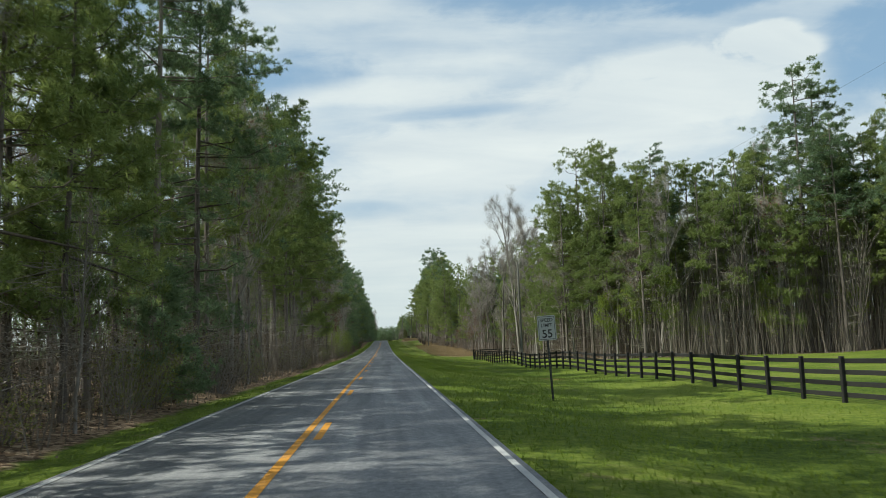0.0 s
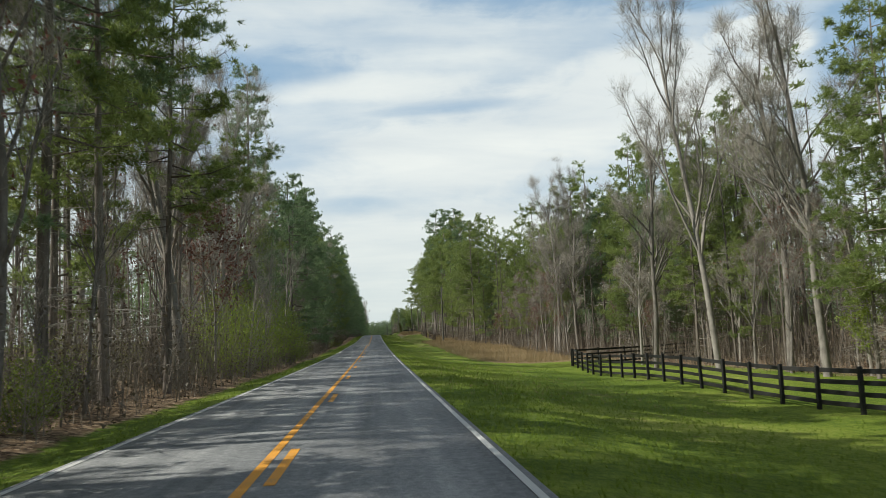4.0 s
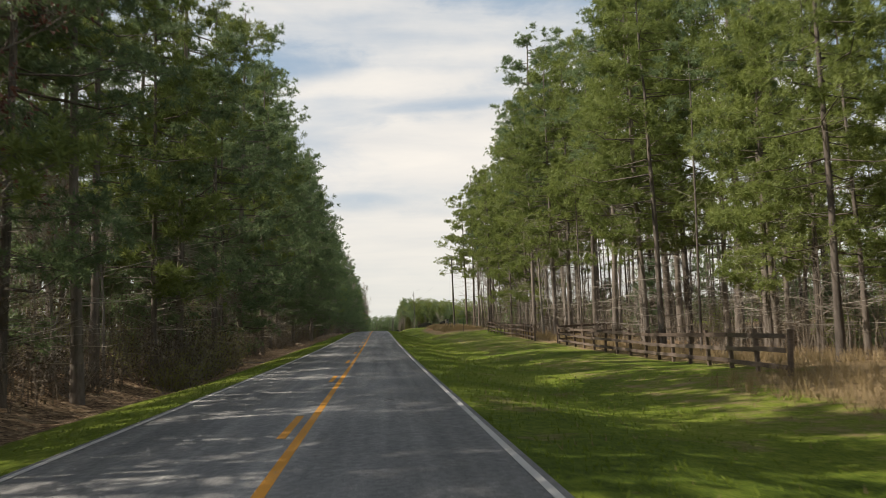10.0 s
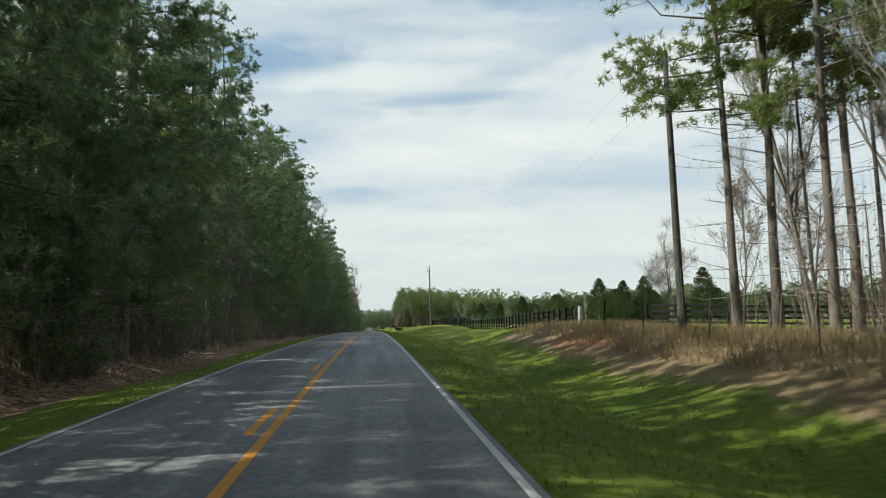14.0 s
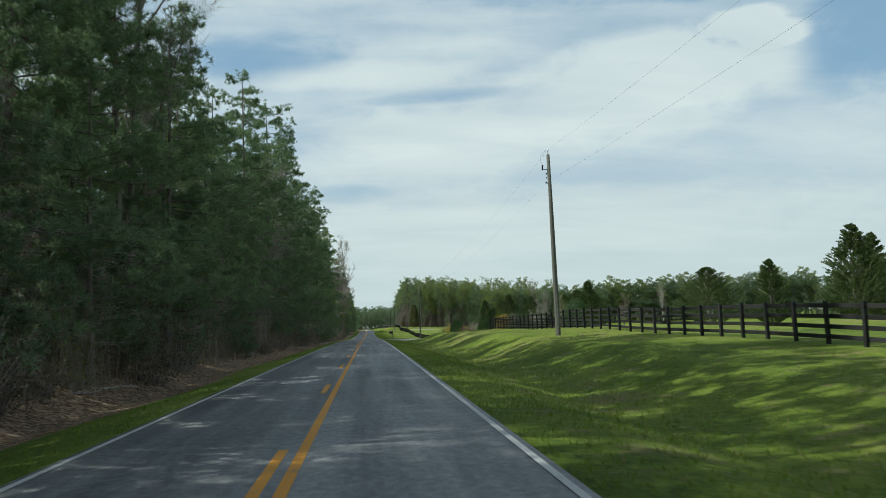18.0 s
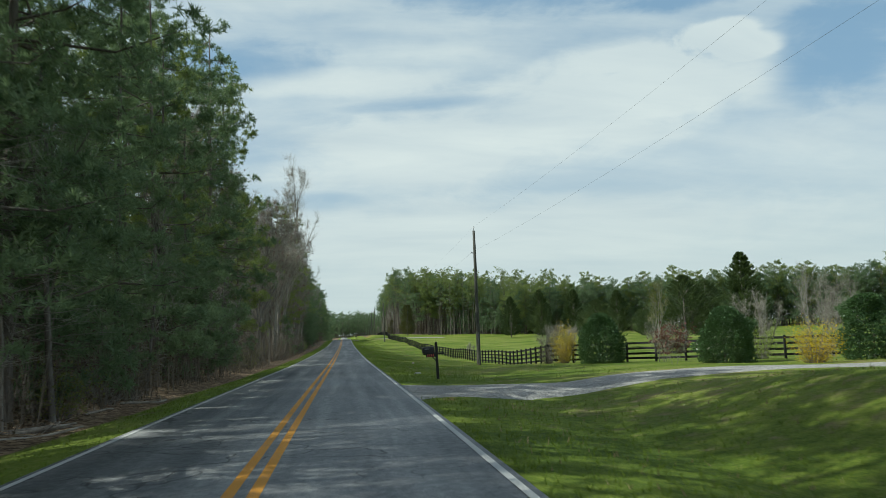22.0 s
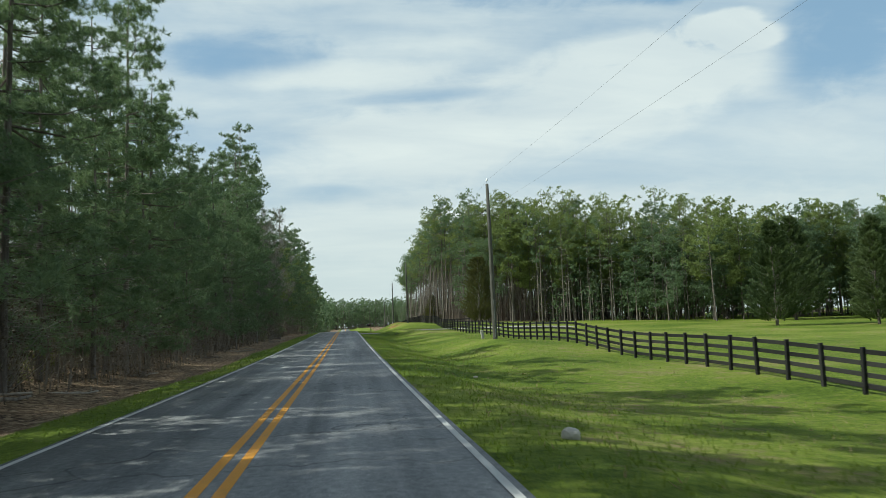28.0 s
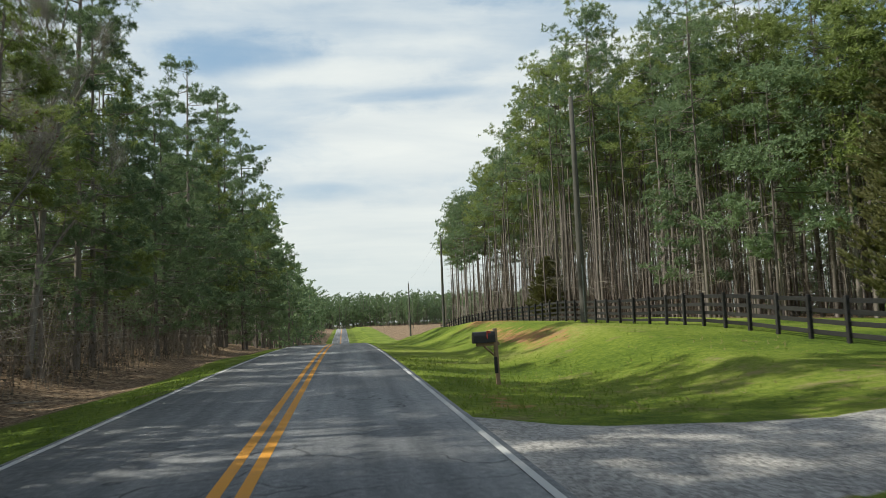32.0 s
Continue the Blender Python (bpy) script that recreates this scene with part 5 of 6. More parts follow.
FOUR = (0.24, 0.58, 0.92, 1.27)
BLACK = "four-board horse fence of black-stained wood"
fence(BLACK + " beside mown grass", [(15.2, -8), (15.4, 30), (15.6, 90), (16.2, 130), (17.4, 141)], 2.42, M_BLACKWOOD, FOUR, "roadside fences", seed=1)
fence("short stretch of black fence turning into the field", [(17.4, 141.4), (24, 143.5), (30, 145)], 2.42, M_BLACKWOOD, FOUR, "roadside fences", seed=2)
fence("weathered brown board fence in front of pines", [(13.2, 236), (14.6, 252), (14.6, 271)], 2.3, M_BROWNWOOD, (0.28, 0.72, 1.16), "brown fences", 1.35, 0.6, seed=3)
fence("weathered brown board fence turning towards the wood", [(14.6, 271.5), (19.5, 273), (25, 272)], 2.3, M_BROWNWOOD, (0.3, 0.74, 1.18), "brown fences", 1.4, 0.8, seed=4)
fence("weathered brown board fence on a low bank", [(14.2, 278), (15.2, 290), (15.0, 311)], 2.3, M_BROWNWOOD, (0.28, 0.72, 1.16), "brown fences", 1.35, 0.6, seed=5)
fence("black board fence across the pasture", [(19, 361), (24, 358), (38, 357), (60, 358)], 2.4, M_BLACKWOOD, FOUR, "pasture fences", seed=6)
fence(BLACK + " on a grassy bank", [(14.5, 362), (15.6, 400), (16.2, 430), (16.4, 470), (16.5, 512)], 2.0, M_BLACKWOOD, FOUR, "roadside fences", seed=7)
fence("black fence running back from the bank", [(16.5, 512.4), (23, 514), (30, 516)], 2.0, M_BLACKWOOD, FOUR, "pasture fences", seed=8)
fence("black fence behind shrubs and blossom", [(16.2, 572), (22, 566), (28, 559), (40, 556)], 2.2, M_BLACKWOOD, FOUR, "pasture fences", seed=9)
fence(BLACK + " bordering a green pasture", [(16.2, 572.4), (16.8, 590), (17.2, 640), (17.0, 680), (16.4, 715), (15.8, 745), (15.1, 771)], 2.0, M_BLACKWOOD, FOUR, "roadside fences", seed=10)
fence(BLACK + " in front of a pine plantation", [(15.6, 777.2), (16.4, 800), (16.0, 830), (15.4, 880)], 2.0, M_BLACKWOOD, FOUR, "roadside fences", seed=11)


def gate(x, y, x1, y1):
    d = Vector((x1 - x, y1 - y, 0))
    root = thing("field_gate", "black wooden field gate standing half open", "gate", at=pose(x, y, ground_z(x, y), 0, 0, math.degrees(math.atan2(-d.x, d.y))))
    ln = d.length
    for z in (0.25, 0.58, 0.92, 1.27):
        b = bmesh.new()
        box(b, -0.018, 0.05, z - 0.07, 0.018, ln - 0.05, z + 0.07, 0.004)
        part("rail", b, root, mat=M_BLACKWOOD)
    for yy in (0.1, ln * 0.5, ln - 0.1):
        b = bmesh.new()
        box(b, -0.04, yy - 0.05, 0.12, -0.019, yy + 0.05, 1.38, 0.004)
        part("upright", b, root, mat=M_BLACKWOOD)
    b = bmesh.new()
    box(b, -0.05, ln - 0.12, 0.95, 0.05, ln + 0.02, 1.0, 0.005)
    part("latch", b, root, "steel latch", mat=M_STEEL)


gate(15.6, 777.0, 19.0, 775.6)

# ---- utility poles and wires ----
POLES = [(16.6, -44), (16.9, 88), (14.4, 229), (13.8, 342.5), (12.75, 461), (11.8, 577), (11.1, 715.5), (11.9, 800), (12.6, 855), (13.0, 905)]
HEIGHTS = [11.5, 11.4, 10.6, 11.5, 11.4, 10.9, 10.3, 10.4, 10.6, 10.0]
tops = []
for i, ((x, y), h) in enumerate(zip(POLES, HEIGHTS)):
    z = ground_z(x, y)
    root = thing("utility_pole", "tall weathered wooden utility pole by the road" if i != 4 else "tall wooden utility pole with reddish clay at its foot", "utility pole", "utility poles", pose(x, y, z, 0, -0.6 + 0.3 * (i % 3)))
    g = Geo()
    tube(g, [(0, 0, -0.5), (0, 0, h * 0.35), (0.01, 0, h * 0.7), (0, 0, h)], [0.165, 0.15, 0.125, 0.10], 14)
    part("pole", mesh_of("pole", *g.get(), M_POLE, smooth=True), root)
    b = bmesh.new()
    cone(b, 0.016, 0.016, 0.30, pose(0, 0, h + 0.12), 8)
    pin = part("top_pin", b, root, mat=M_STEEL)
    b = bmesh.new()
    cone(b, 0.075, 0.05, 0.07, pose(0, 0, h + 0.27), 12)
    cone(b, 0.055, 0.035, 0.07, pose(0, 0, h + 0.335), 12)
    part("insulator", b, pin, "grey glazed insulator", mat=M_GREYMETAL)
    b = bmesh.new()
    box(b, -0.20, -0.03, h - 1.86, -0.11, 0.03, h - 1.80, 0.005)
    cone(b, 0.045, 0.045, 0.10, pose(-0.22, 0, h - 1.79), 10)
    part("neutral_bracket", b, root, "small wire bracket", mat=M_STEEL)
    b = bmesh.new()
    box(b, -0.012, -0.172, 0.1, 0.012, -0.150, 2.6)
    part("ground_wire_guard", b, root, "grey ground wire moulding", mat=M_GREYMETAL)
    if i == 4:
        b = bmesh.new()
        box(b, -0.36, -0.02, h - 0.98, -0.10, 0.02, h - 0.94, 0.004)
        arm = part("cutout_bracket", b, root, mat=M_STEEL)
        b = bmesh.new()
        cone(b, 0.045, 0.045, 0.34, pose(-0.40, 0, h - 0.84, 0, 8), 12)
        for k in range(4):
            cone(b, 0.062, 0.062, 0.02, pose(-0.40, 0, h - 0.95 + 0.08 * k, 0, 8), 12)
        part("fuse_cutout", b, arm, "dark grey fuse cutout", mat=M_STEEL)
        for k, zz in enumerate((h - 1.22, h - 1.48)):
            b = bmesh.new()
            cone(b, 0.04, 0.04, 0.12, pose(-0.17, 0, zz), 10)
            part("spool_insulator", b, root, mat=M_GREYMETAL)
        g = Geo()
        tube(g, [(-0.40, 0, h - 0.66), (-0.52, 0, h - 0.40), (-0.46, 0, h - 0.05), (-0.10, 0, h + 0.30)], [0.008] * 4, 5)
        part("jumper_wire", mesh_of("jumper_wire", *g.get(), M_WIRE), root)
    tops.append((Vector((x, y, z + h + 0.34)), Vector((x - 0.22, y, z + h - 1.78))))
for k, (label, sag) in enumerate((("thin overhead power line between wooden poles", 1.5), ("thin lower utility wire between wooden poles", 1.3))):
    for a, c in zip(tops, tops[1:]):
        g, p, q, n = Geo(), a[k], c[k], 20
        sg = sag * min(1.0, ((q - p).length / 125) ** 2)
        pts = [p.lerp(q, i / n) - Vector((0, 0, 4 * sg * (i / n) * (1 - i / n))) for i in range(n + 1)]
        tube(g, [tuple(v) for v in pts], [0.0035] * (n + 1), 4)
        tagged(new("overhead_wire", mesh_of("overhead_wire", *g.get(), M_WIRE)), label, "power line", "overhead wires")


# ---- road signs ----
def lettering(text, size, mat, name="lettering"):
    cu = bpy.data.curves.new(name, "FONT")
    cu.body, cu.size, cu.align_x, cu.extrude, cu.offset = text, size, "CENTER", 0.0015, size * 0.012
    ob = bpy.data.objects.new(name, cu)
    scene.collection.objects.link(ob)
    dg = bpy.context.evaluated_depsgraph_get()
    me = bpy.data.meshes.new_from_object(ob.evaluated_get(dg))
    bpy.data.objects.remove(ob)
    me.materials.clear()
    me.materials.append(mat)
    return me


def panel(wid, hei, thick, radius, mat, name):
    b = bmesh.new()
    pts = []
    for cx, cz, a0 in ((wid / 2 - radius, hei / 2 - radius, 0), (-wid / 2 + radius, hei / 2 - radius, 90), (-wid / 2 + radius, -hei / 2 + radius, 180), (wid / 2 - radius, -hei / 2 + radius, 270)):
        pts += [(cx + radius * math.cos(radians(a0 + 18 * i)), cz + radius * math.sin(radians(a0 + 18 * i))) for i in range(6)]
    f = b.faces.new([b.verts.new((x, 0, z)) for x, z in pts])
    r = bmesh.ops.extrude_face_region(b, geom=[f])
    bmesh.ops.translate(b, verts=[v for v in r["geom"] if isinstance(v, bmesh.types.BMVert)], vec=(0, thick, 0))
    bmesh.ops.recalc_face_normals(b, faces=b.faces)
    return mesh_from(name, b, mat)


def channel_post(height):
    """A U-channel steel post with a row of holes on its face."""
    b = bmesh.new()
    box(b, -0.030, -0.006, -0.5, 0.030, 0.0, height)
    box(b, -0.036, 0.0, -0.5, -0.026, 0.03, height)
    box(b, 0.026, 0.0, -0.5, 0.036, 0.03, height)
    return b


def speed_sign(x, y):
    root = thing("speed_limit_sign", "white speed limit sign on a dark steel post", "road sign", at=pose(x, y, ground_z(x, y), 0, -2.5, 6))
    post = part("post", channel_post(2.9), root, mat=M_STEEL)
    for i in range(26):
        b = bmesh.new()
        cone(b, 0.006, 0.006, 0.004, pose(0, -0.007, 0.25 + i * 0.075, 90), 8)
        part("hole", b, post, "pale punched hole", mat=M_GREYMETAL)
    plate = part("plate", panel(0.66, 0.86, 0.004, 0.045, M_SIGNWHITE, "plate"), root, "white reflective face", at=pose(0, -0.016, 2.52))
    for w_, h_, t_ in ((0.60, 0.80, 0.010),):
        for bx in ((-w_ / 2, -h_ / 2, -w_ / 2 + t_ * 1.6, h_ / 2), (w_ / 2 - t_ * 1.6, -h_ / 2, w_ / 2, h_ / 2), (-w_ / 2 + t_ * 1.6, h_ / 2 - t_ * 1.6, w_ / 2 - t_ * 1.6, h_ / 2), (-w_ / 2 + t_ * 1.6, -h_ / 2, w_ / 2 - t_ * 1.6, -h_ / 2 + t_ * 1.6)):
            b = bmesh.new()
            box(b, bx[0], -0.003, bx[1], bx[2], -0.0005, bx[3])
            part("border", b, plate, "black border", mat=M_BLACKPAINT)
    for text, size, z in (("SPEED", 0.175, 0.215), ("LIMIT", 0.175, 0.035), ("55", 0.40, -0.335)):
        part("legend", lettering(text, size, M_BLACKPAINT), plate, "black lettering", at=pose(0, -0.003, z, 90))
    for z in (0.26, -0.26):
        b = bmesh.new()
        cone(b, 0.012, 0.012, 0.012, pose(0, -0.006, z, 90), 8)
        part("bolt", b, plate, mat=M_GREYMETAL)


speed_sign(7.15, 27.1)
root = thing("road_sign", "back of a grey road sign on a steel post", "road sign", at=pose(-6.3, 128.5, ground_z(-6.3, 128.5), 0, 1.5, 4))
part("post", channel_post(2.4), root, mat=M_STEEL)
part("plate", panel(0.61, 0.76, 0.004, 0.04, M_GREYMETAL, "plate"), root, "bare grey back of the plate", at=pose(0, -0.014, 2.0))


# ---- mailboxes ----
def box_shell(width, height, depth):
    """A round-topped mailbox body, lying along x."""
    b = bmesh.new()
    pts = [(-width / 2, 0), (width / 2, 0), (width / 2, height - width / 2)] + [(width / 2 * math.cos(radians(a)), height - width / 2 + width / 2 * math.sin(radians(a))) for a in range(15, 180, 15)] + [(-width / 2, height - width / 2)]
    f = b.faces.new([b.verts.new((-depth / 2, y, z)) for y, z in pts])
    r = bmesh.ops.extrude_face_region(b, geom=[f])
    bmesh.ops.translate(b, verts=[v for v in r["geom"] if isinstance(v, bmesh.types.BMVert)], vec=(depth, 0, 0))
    bmesh.ops.recalc_face_normals(b, faces=b.faces)
    return b


def ornate_mailbox(x, y):
    root = thing("mailbox", "black metal mailbox on an ornamental post with red numerals", "mailbox", "mailboxes", pose(x, y, ground_z(x, y), 0, -1.5, 4))
    b = bmesh.new()
    box(b, -0.055, -0.055, -0.3, 0.055, 0.055, 1.50, 0.008)
    post = part("post", b, root, mat=M_BLACKPAINT)
    b = bmesh.new()
    cone(b, 0.07, 0.07, 0.03, pose(0, 0, 1.515), 14)
    bmesh.ops.create_uvsphere(b, u_segments=14, v_segments=9, radius=0.062, matrix=pose(0, 0, 1.585))
    part("finial", b, post, "round ball finial", mat=M_BLACKPAINT)
    b = bmesh.new()
    box(b, -0.60, -0.035, 1.08, 0.36, 0.035, 1.16, 0.008)
    part("arm", b, root, mat=M_BLACKPAINT)
    g = Geo()
    tube(g, [(-0.30, 0, 1.08), (-0.20, 0, 0.98), (-0.10, 0, 0.88), (-0.04, 0, 0.80)], [0.022] * 4, 8)
    part("brace", mesh_of("brace", *g.get(), M_BLACKPAINT), root)
    body = part("body", box_shell(0.20, 0.27, 0.52), root, at=pose(-0.36, 0, 1.165), mat=M_BLACKPAINT)
    part("door", box_shell(0.212, 0.278, 0.02), body, "front door flap", at=pose(-0.272, 0, -0.004), mat=M_BLACKPAINT)
    b = bmesh.new()
    box(b, -0.16, -0.118, 0.165, 0.02, -0.106, 0.19)
    part("flag", b, body, "pale signal flag", mat=M_GREYMETAL)
    b = bmesh.new()
    box(b, -0.50, -0.062, 0.975, -0.06, -0.05, 1.165, 0.003)
    plate = part("number_plate", b, root, "black number plate", mat=M_BLACKPAINT)
    for i in range(4):
        b = bmesh.new()
        box(b, -0.43 + i * 0.085, -0.066, 1.00, -0.385 + i * 0.085, -0.0625, 1.11)
        part("bar", b, plate, "red bar", mat=M_REDPRINT)


ornate_mailbox(5.2, 549.2)
root = thing("mailbox", "dark mailbox on a wooden post beside a gravel driveway", "mailbox", "mailboxes", pose(5.1, 786.0, ground_z(5.1, 786), 0, -1.5, 3))
b = bmesh.new()
box(b, -0.05, -0.05, -0.3, 0.05, 0.05, 1.46, 0.006)
part("post", b, root, mat=M_POST)
b = bmesh.new()
box(b, -0.52, -0.045, 1.02, 0.10, 0.045, 1.10, 0.006)
part("arm", b, root, mat=M_POST)
g = Geo()
tube(g, [(-0.32, 0, 1.02), (-0.03, 0, 0.74)], [0.03, 0.03], 6)
part("brace", mesh_of("brace", *g.get(), M_POST), root)
body = part("body", box_shell(0.22, 0.29, 0.56), root, at=pose(-0.30, 0, 1.105), mat=M_BLACKPAINT)
part("door", box_shell(0.232, 0.298, 0.02), body, at=pose(-0.292, 0, -0.004), mat=M_BLACKPAINT)
b = bmesh.new()
box(b, 0.05, -0.125, 0.10, 0.075, -0.113, 0.30)
box(b, 0.05, -0.125, 0.24, 0.15, -0.113, 0.30)
part("flag", b, body, "red signal flag", mat=M_REDPRINT)
b = bmesh.new()
box(b, -0.09, -0.10, 0.30, 0.0, -0.055, 0.72, 0.01)
part("newspaper_tube", b, root, "dark newspaper tube", mat=M_BLACKPLASTIC)

# ---- shrubs, conifers and small trees of the farm ----
def yard(name, label, category, arrays, mat, x, y, size=1.0, group="", wood=None):
    w_, l_ = arrays
    Kind(name, label, category, group, [("trunk", w_, wood or M_BARK, ""), ("crown", l_, mat, "")]).set(on_ground(x, y, 40 * (x % 7), size))


def magnolia(seed, h, r):
    return cone_tree(seed, h, r * 0.90, 5600, 6, 0.12, 0.07, -0.06, dome=True)


for i, (x, y, h, r) in enumerate(((18.4, 566, 3.3, 1.8), (22.5, 556.5, 3.1, 1.65), (29.1, 553.3, 3.4, 1.8), (38.0, 550.5, 6.2, 2.5))):
    yard("evergreen_bush", "dense rounded broadleaf evergreen bush", "bush", magnolia(300 + i, h, r), M_BUSH, x, y, group="evergreen bushes")
for i, (x, y, h, r) in enumerate(((16.9, 570.0, 3.1, 0.95), (24.8, 551.8, 2.3, 1.3), (18.9, 515.6, 2.3, 1.15))):
    yard("forsythia", "forsythia bush covered in yellow blossom", "bush", shrub(320 + i, h, r, 90, 4200, 0.07, 0.8), M_FORSYTHIA, x, y, group="yellow forsythia bushes", wood=M_BARK_GREY)
yard("shrub", "leafless brown shrub by the fence", "shrub", shrub(330, 2.3, 1.0, 50, 500, 0.11), M_BROWNLEAF, 15.9, 571.0, wood=M_BARK_GREY)
yard("shrub", "pale green garden shrub", "shrub", shrub(331, 2.2, 1.1, 50, 1100, 0.13), M_SPRING, 26.4, 560, wood=M_BARK_GREY)
CEDARS = [(56.6, 497.6, 11.4, 0), (66.0, 508, 11.4, 1), (71.0, 506, 11.0, 0), (62.0, 503, 9.0, 2), (76.0, 514, 9.5, 2), (54.3, 531.5, 9.8, 2), (85.8, 571, 11.8, 1), (84.0, 500, 12.4, 0), (90.0, 506, 9.5, 2), (44.0, 640, 5.0, 2), (58.2, 687.5, 9.0, 2), (70.5, 668, 13.0, 2), (77, 672, 12.0, 2), (85, 727, 7.5, 2), (80, 712, 6.5, 2), (63.6, 631, 11.6, 1), (66, 771, 13.0, 0), (60, 745, 8.5, 1), (77, 768, 12.5, 1), (91, 765, 12.0, 0), (52, 752, 10.5, 1)]
cedar_kinds = [Kind("cedar", lab, "tree", "cedars of the pasture", [("trunk", a, M_BARK, ""), ("crown", c, M_CEDAR, "")]) for lab, (a, c) in (("green pointed cedar standing in the pasture", spire(340, 10, 3.5)), ("dark green cedar with an uneven pointed top", spire(341, 10, 3.1)), ("broad spiky cedar with upswept branches", spire(342, 9.4, 6.0)))]
for i, (x, y, top, k) in enumerate(CEDARS):
    h = top - (ground_z(x, y) - float(road_z(y)))
    cedar_kinds[k].set(on_ground(x, y, 70 * i, h / (10, 10, 9.4)[k]))
yard("cedar", "large rust-tinged cedar in front of pines", "tree", spire(350, 11, 3.3, full=0.45), M_CEDAR_RUST, 23.2, 792.0, 1.0)
yard("cedar", "small rust-tinged cedar at the plantation's edge", "tree", spire(351, 6, 2.2), M_CEDAR_RUST, 20.5, 838.0, 1.0)
for i, (x, y, h, st) in enumerate(((21.5, 363, 7.5, 1), (24, 369, 7.0, 1), (25.5, 353, 9, 1), (26.8, 525, 9.2, 2), (27.6, 613, 5.6, 8), (21.2, 640, 2.6, 5), (18.5, 573, 3.2, 6), (18.6, 554.8, 2.5, 2), (60, 590, 10.5, 3), (103, 676, 19.0, 2), (17.6, 574.5, 3.8, 9), (21.6, 563.5, 3.6, 6), (24.0, 560.5, 3.0, 7), (29.5, 565, 6.0, 5), (32.5, 562, 6.5, 4), (36, 568, 7.0, 4))):
    w_, t_, l_ = bare_tree(360 + i, h, 0.55 if st == 1 else 0.3, 4 if st == 1 else 3, 2400 if st == 1 else 1300, stems=st, leafy=400 if i in (7, 8) else 0, twig_w=0.015)
    Kind("bare_tree", ("small leafless tree with spreading crown" if st == 1 else "leafless tree with several upright stems"), "tree", "small bare trees", [("trunk", w_, M_BARK_GREY, ""), ("crown", t_, M_TWIG, "", l_, M_REDBUD)]).set(on_ground(x, y, 33 * i))

w_, t_, l_ = bare_tree(380, 14, 0.4, 4, 900, stems=3, leafy=2600, low=0.2)
Kind("budding_tree", "spreading tree in olive spring leaf at the pasture", "tree", "", [("trunk", w_, M_BARK_GREY, ""), ("crown", t_, M_TWIG, "", l_, M_OLIVE)]).set(on_ground(63, 664))

# ---- culvert, stones, posts, dead wood ----
ring = 20
root = thing("culvert_pipe", "black corrugated culvert pipe under the driveway", "pipe", at=pose(8.0, 768.4, float(road_z(769)) - 0.32))
ys = np.linspace(0, 12, 97)
rad = 0.27 + 0.014 * np.sin(np.arange(97) * math.pi / 1.0 + 0.5) * np.where(np.arange(97) % 2, 1, -1)
th = np.arange(ring) * 2 * math.pi / ring
outer = np.stack([np.cos(th)[None] * rad[:, None], np.repeat(ys[:, None], ring, 1), np.sin(th)[None] * rad[:, None]], -1).reshape(-1, 3)
inner = np.stack([np.cos(th)[None] * 0.24 + 0 * rad[:, None], np.repeat(ys[:, None], ring, 1), np.sin(th)[None] * 0.24 + 0 * rad[:, None]], -1).reshape(-1, 3)
f = []
m_ = len(ys) * ring
for i in range(len(ys) - 1):
    for j in range(ring):
        p, q = i * ring + j, i * ring + (j + 1) % ring
        f += [(p, p + ring, q + ring), (p, q + ring, q), (m_ + p, m_ + q + ring, m_ + p + ring), (m_ + p, m_ + q, m_ + q + ring)]
for j in range(ring):
    q = (j + 1) % ring
    f += [(j, q, m_ + q), (j, m_ + q, m_ + j)]
part("pipe", mesh_of("pipe", np.concatenate([outer, inner]), f, M_BLACKPLASTIC, smooth=True), root)
# pale ring added at the mouth: sunlight on the pipe's edge, put into colour
g = Geo()
tube(g, [(0, 0.02 + 0.06 * i, 0) for i in range(3)], [0.292, 0.296, 0.292], 20, cap=False)
part("collar", mesh_of("collar", *g.get(), M_CONCRETE), root, "pale ring standing for the sunlit pipe edge")


def stone(label, x, y, size, mat, flatten=0.6, seed=1):
    r = np.random.RandomState(seed)
    b = bmesh.new()
    bmesh.ops.create_icosphere(b, subdivisions=3, radius=1.0)
    for v in b.verts:
        k = 1 + 0.22 * noise.noise(v.co * 1.3 + Vector((seed, 0, 0))) + 0.08 * noise.noise(v.co * 4)
        v.co = Vector((v.co.x * k * size, v.co.y * k * size * r.uniform(0.75, 0.85), v.co.z * k * size * flatten))
    me = mesh_from("stone", b, mat)
    ob = new("stone", me)
    ob.matrix_basis = pose(x, y, ground_z(x, y) + size * flatten * 0.35, 0, 0, 50 * seed)
    tagged(ob, label, "stone", "loose stones")


stone("pale reddish stone lying in the grass", 6.9, 582, 0.17, M_STONE, seed=2)
stone("pale grey stone beside the road", 4.6, 675.8, 0.15, M_CONCRETE, 0.8, seed=3)
stone("small pale stone in the verge", 6.2, 694, 0.10, M_STONE, seed=4)
stone("pale stone half sunk in the verge", 4.9, 556, 0.22, M_CONCRETE, 0.35, seed=5)
b = bmesh.new()
box(b, -0.09, -0.09, -0.3, 0.09, 0.09, 1.25, 0.012)
ob = tagged(new("gate_post", mesh_from("gate_post", b, M_CONCRETE)), "short pale gate post beside the fence", "post")
ob.matrix_basis = pose(13.6, 357, ground_z(13.6, 357), 1, 2, 10)
root = thing("field_gate", "dark metal field gate closing the pasture", "gate", at=pose(13.8, 357.1, ground_z(14, 358), 0, 0, -4))
for z in (0.25, 0.5, 0.75, 1.0, 1.2):
    g = Geo()
    tube(g, [(0, 0.1, z), (0.35, 4.6, z)], [0.022, 0.022], 8)
    part("rail", mesh_of("rail", *g.get(), M_STEEL), root)
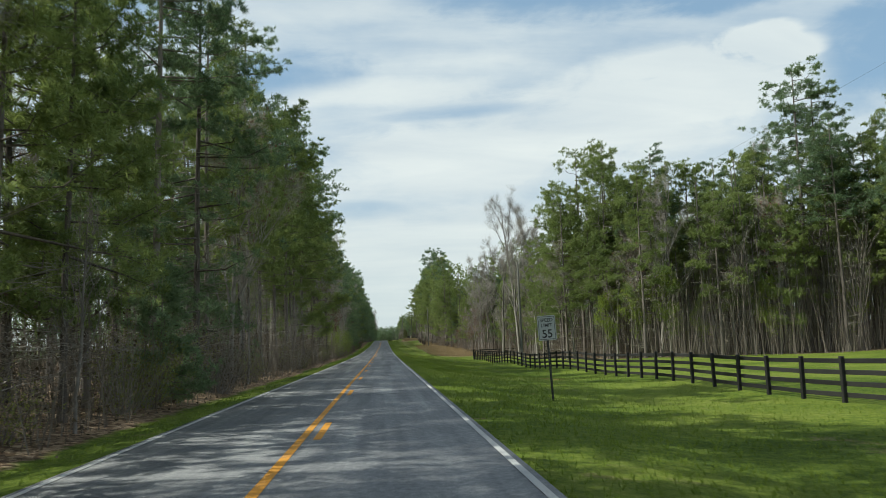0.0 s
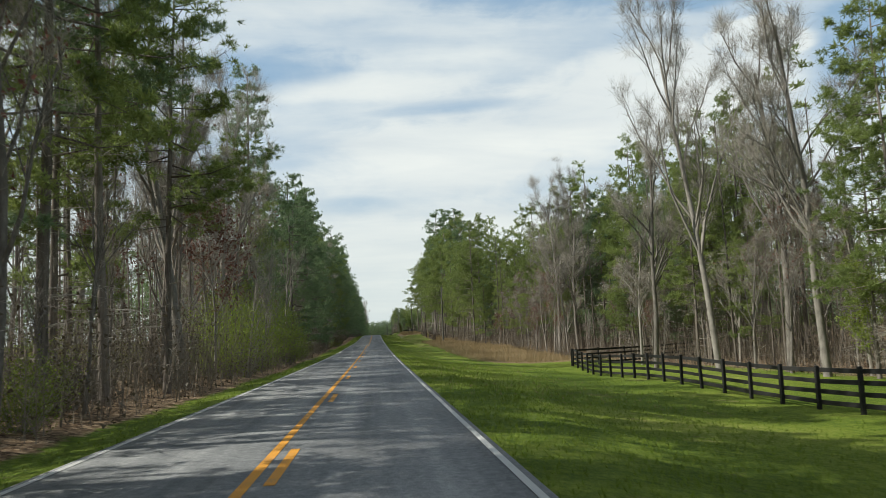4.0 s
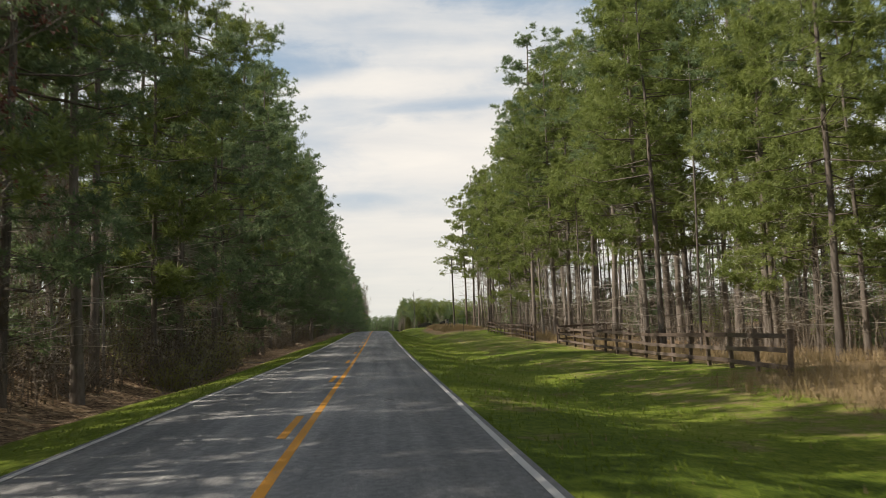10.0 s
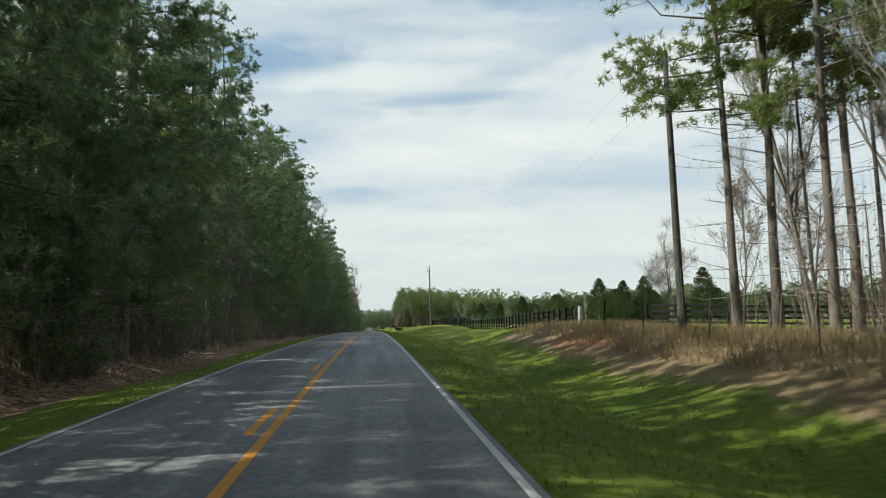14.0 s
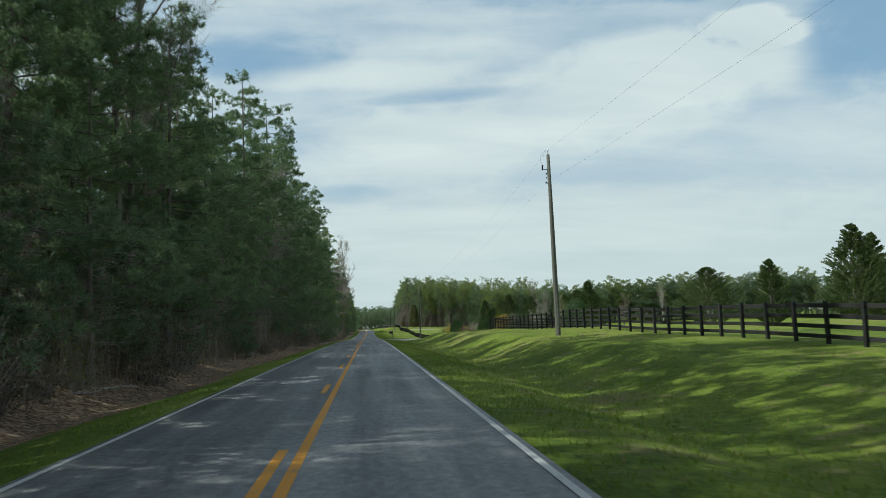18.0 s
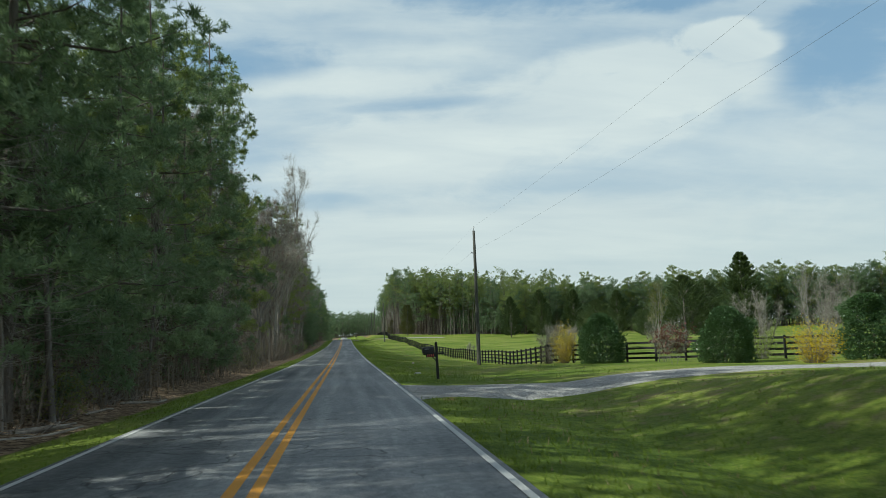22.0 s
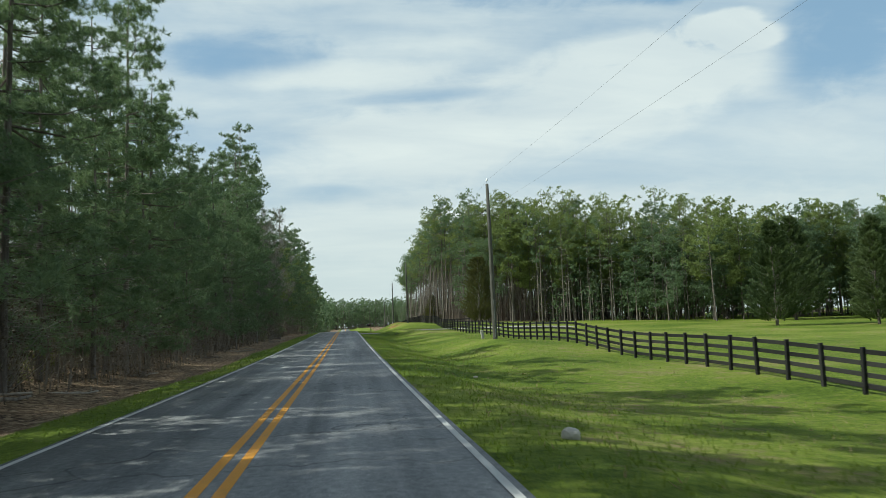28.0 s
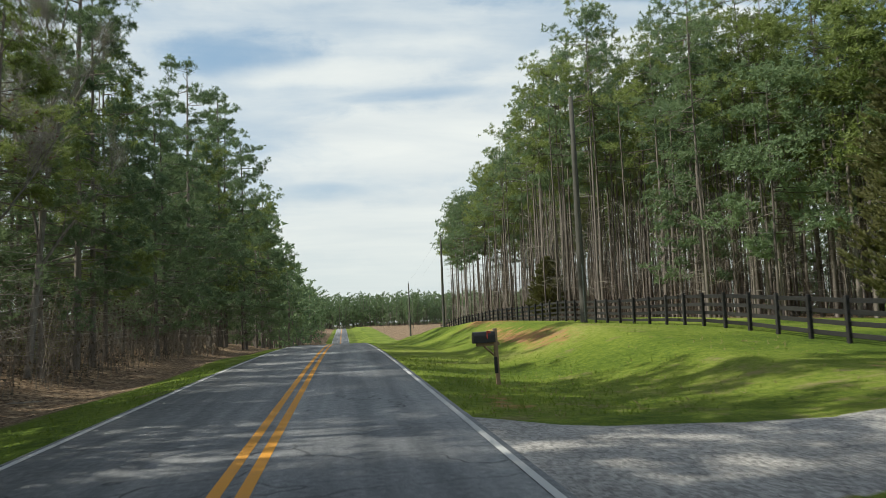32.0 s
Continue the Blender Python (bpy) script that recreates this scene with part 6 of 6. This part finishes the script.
for yy in (0.1, 2.3, 4.6):
    g = Geo()
    tube(g, [(0.35 * yy / 4.6, yy, 0.1), (0.35 * yy / 4.6, yy, 1.24)], [0.022, 0.022], 8)
    part("upright", mesh_of("upright", *g.get(), M_STEEL), root)
for i, (x, y, ln) in enumerate(((12.6, 349, 3), (12.4, 343, -2), (12.2, 336.5, 9), (12.0, 330, -3), (12.0, 323, 2), (12.4, 316, -4))):
    ob = new("wire_fence_post", mesh_from("wire_fence_post", channel_post(1.45), M_STEEL))
    ob.matrix_basis = pose(x, y, ground_z(x, y), 1, ln, 20 * i)
    tagged(ob, "thin leaning steel fence post in dry grass", "post", "steel fence posts")
root = thing("utility_pedestal", "pale green utility pedestal leaning in the verge grass", "utility box", at=pose(11.4, 722.0, ground_z(11.4, 722.0), -2, -7, 12))
b = bmesh.new()
box(b, -0.095, -0.095, -0.1, 0.095, 0.095, 0.58, 0.012)
part("body", b, root, mat=M_CONCRETE)
b = bmesh.new()
box(b, -0.105, -0.105, 0.575, 0.105, 0.105, 0.66, 0.02)
part("cap", b, root, "rounded cap", mat=M_CONCRETE)
b = bmesh.new()
box(b, -0.05, -0.10, 0.36, 0.05, -0.094, 0.46, 0.002)
part("label", b, root, "faded label", mat=M_GREYMETAL)

r = np.random.RandomState(77)
LOGS = []
for i in range(5):
    g = Geo()
    ln = (3.2, 2.2, 4.5, 1.6, 2.8)[i]
    pts = [(t * ln - ln / 2, r.normal(0, 0.05), 0.05 + r.normal(0, 0.03)) for t in np.linspace(0, 1, 6)]
    tube(g, pts, np.linspace(0.09, 0.04, 6) * r.uniform(0.6, 1.1), 7)
    for _ in range(4):
        t = r.uniform(0.2, 0.9) * ln - ln / 2
        tube(g, [(t, 0, 0.06), (t + r.uniform(-0.3, 0.3), r.uniform(-0.5, 0.5), r.uniform(0.1, 0.4))], [0.022, 0.008], 4)
    LOGS.append(mesh_of("fallen_branch", *g.get(), M_LOG, smooth=True))
for i in range(110):
    y = r.choice((r.uniform(240, 520), r.uniform(500, 545), r.uniform(150, 200), r.uniform(650, 790)), p=(0.55, 0.2, 0.08, 0.17))
    x = float(np.interp(y, EDGE_Y, EDGE_X)) - r.uniform(-0.7, 2.2)
    ob = new("fallen_branch", LOGS[r.randint(5)])
    ob.matrix_basis = on_ground(x, y, r.choice((90, 90, 20)) + r.uniform(-50, 50), r.uniform(0.5, 1.0))
    tagged(ob, "pale fallen branch on dead leaves", "branch", "fallen branches")


# ---- grass and straw ----
def sward(name, label, count, strip, size, width, mat, blades_each, seed, up=1.2):
    rg = np.random.RandomState(seed)
    g, cs = Geo(), []
    for i in range(count):
        x0, x1, y0, y1 = strip[rg.randint(len(strip))]
        x, y = rg.uniform(x0, x1), rg.uniform(y0, y1)
        if x < 0:
            x = x + float(np.interp(y, EDGE_Y, EDGE_X)) if x1 <= 0.001 and x0 > -3 else x
        if 536.5 < y < 544.5 and x > 0 or 771.5 < y < 778.5 and x > 0:
            continue
        cs.append((x, y, ground_z(x, y)))
    cs = np.array(cs)
    blades(g, rg, cs, np.zeros((len(cs), 3)), blades_each, size, width, 0.45, up)
    ob = new(name, mesh_of(name, *g.get(), mat))
    tagged(ob, label, "grass", kind="stuff")


sward("grass", "short green verge grass along the road", 90000, [(3.13, 7.5, -5, 800), (3.13, 5.2, -5, 800), (3.13, 8.5, -5, 800), (3.13, 15.5, 360, 800), (3.13, 15.0, -5, 140), (-4.9, -3.13, -5, 800)], 0.10, 0.016, M_GRASS, 3, 1)
sward("grass", "ragged taller tufts in the roadside ditch", 24000, [(4.5, 10, -5, 150), (4.2, 9, 230, 530), (4.2, 9, 556, 790)], 0.10, 0.014, M_GRASS, 3, 2)
sward("dry_grass", "tall dry broom grass at the wood's edge", 16000, [(10.5, 14.5, 152, 236), (12.5, 21, 150, 236), (14, 21, 150, 215), (15, 19, 238, 300), (10, 15.5, 318, 360)], 0.50, 0.02, M_STRAW, 5, 3, 1.6)
sward("dry_grass", "scattered dry blades in the verge", 9000, [(3.6, 12, 100, 360), (3.6, 14, 360, 540), (3.6, 15, 556, 790)], 0.13, 0.018, M_STRAW, 2, 4)
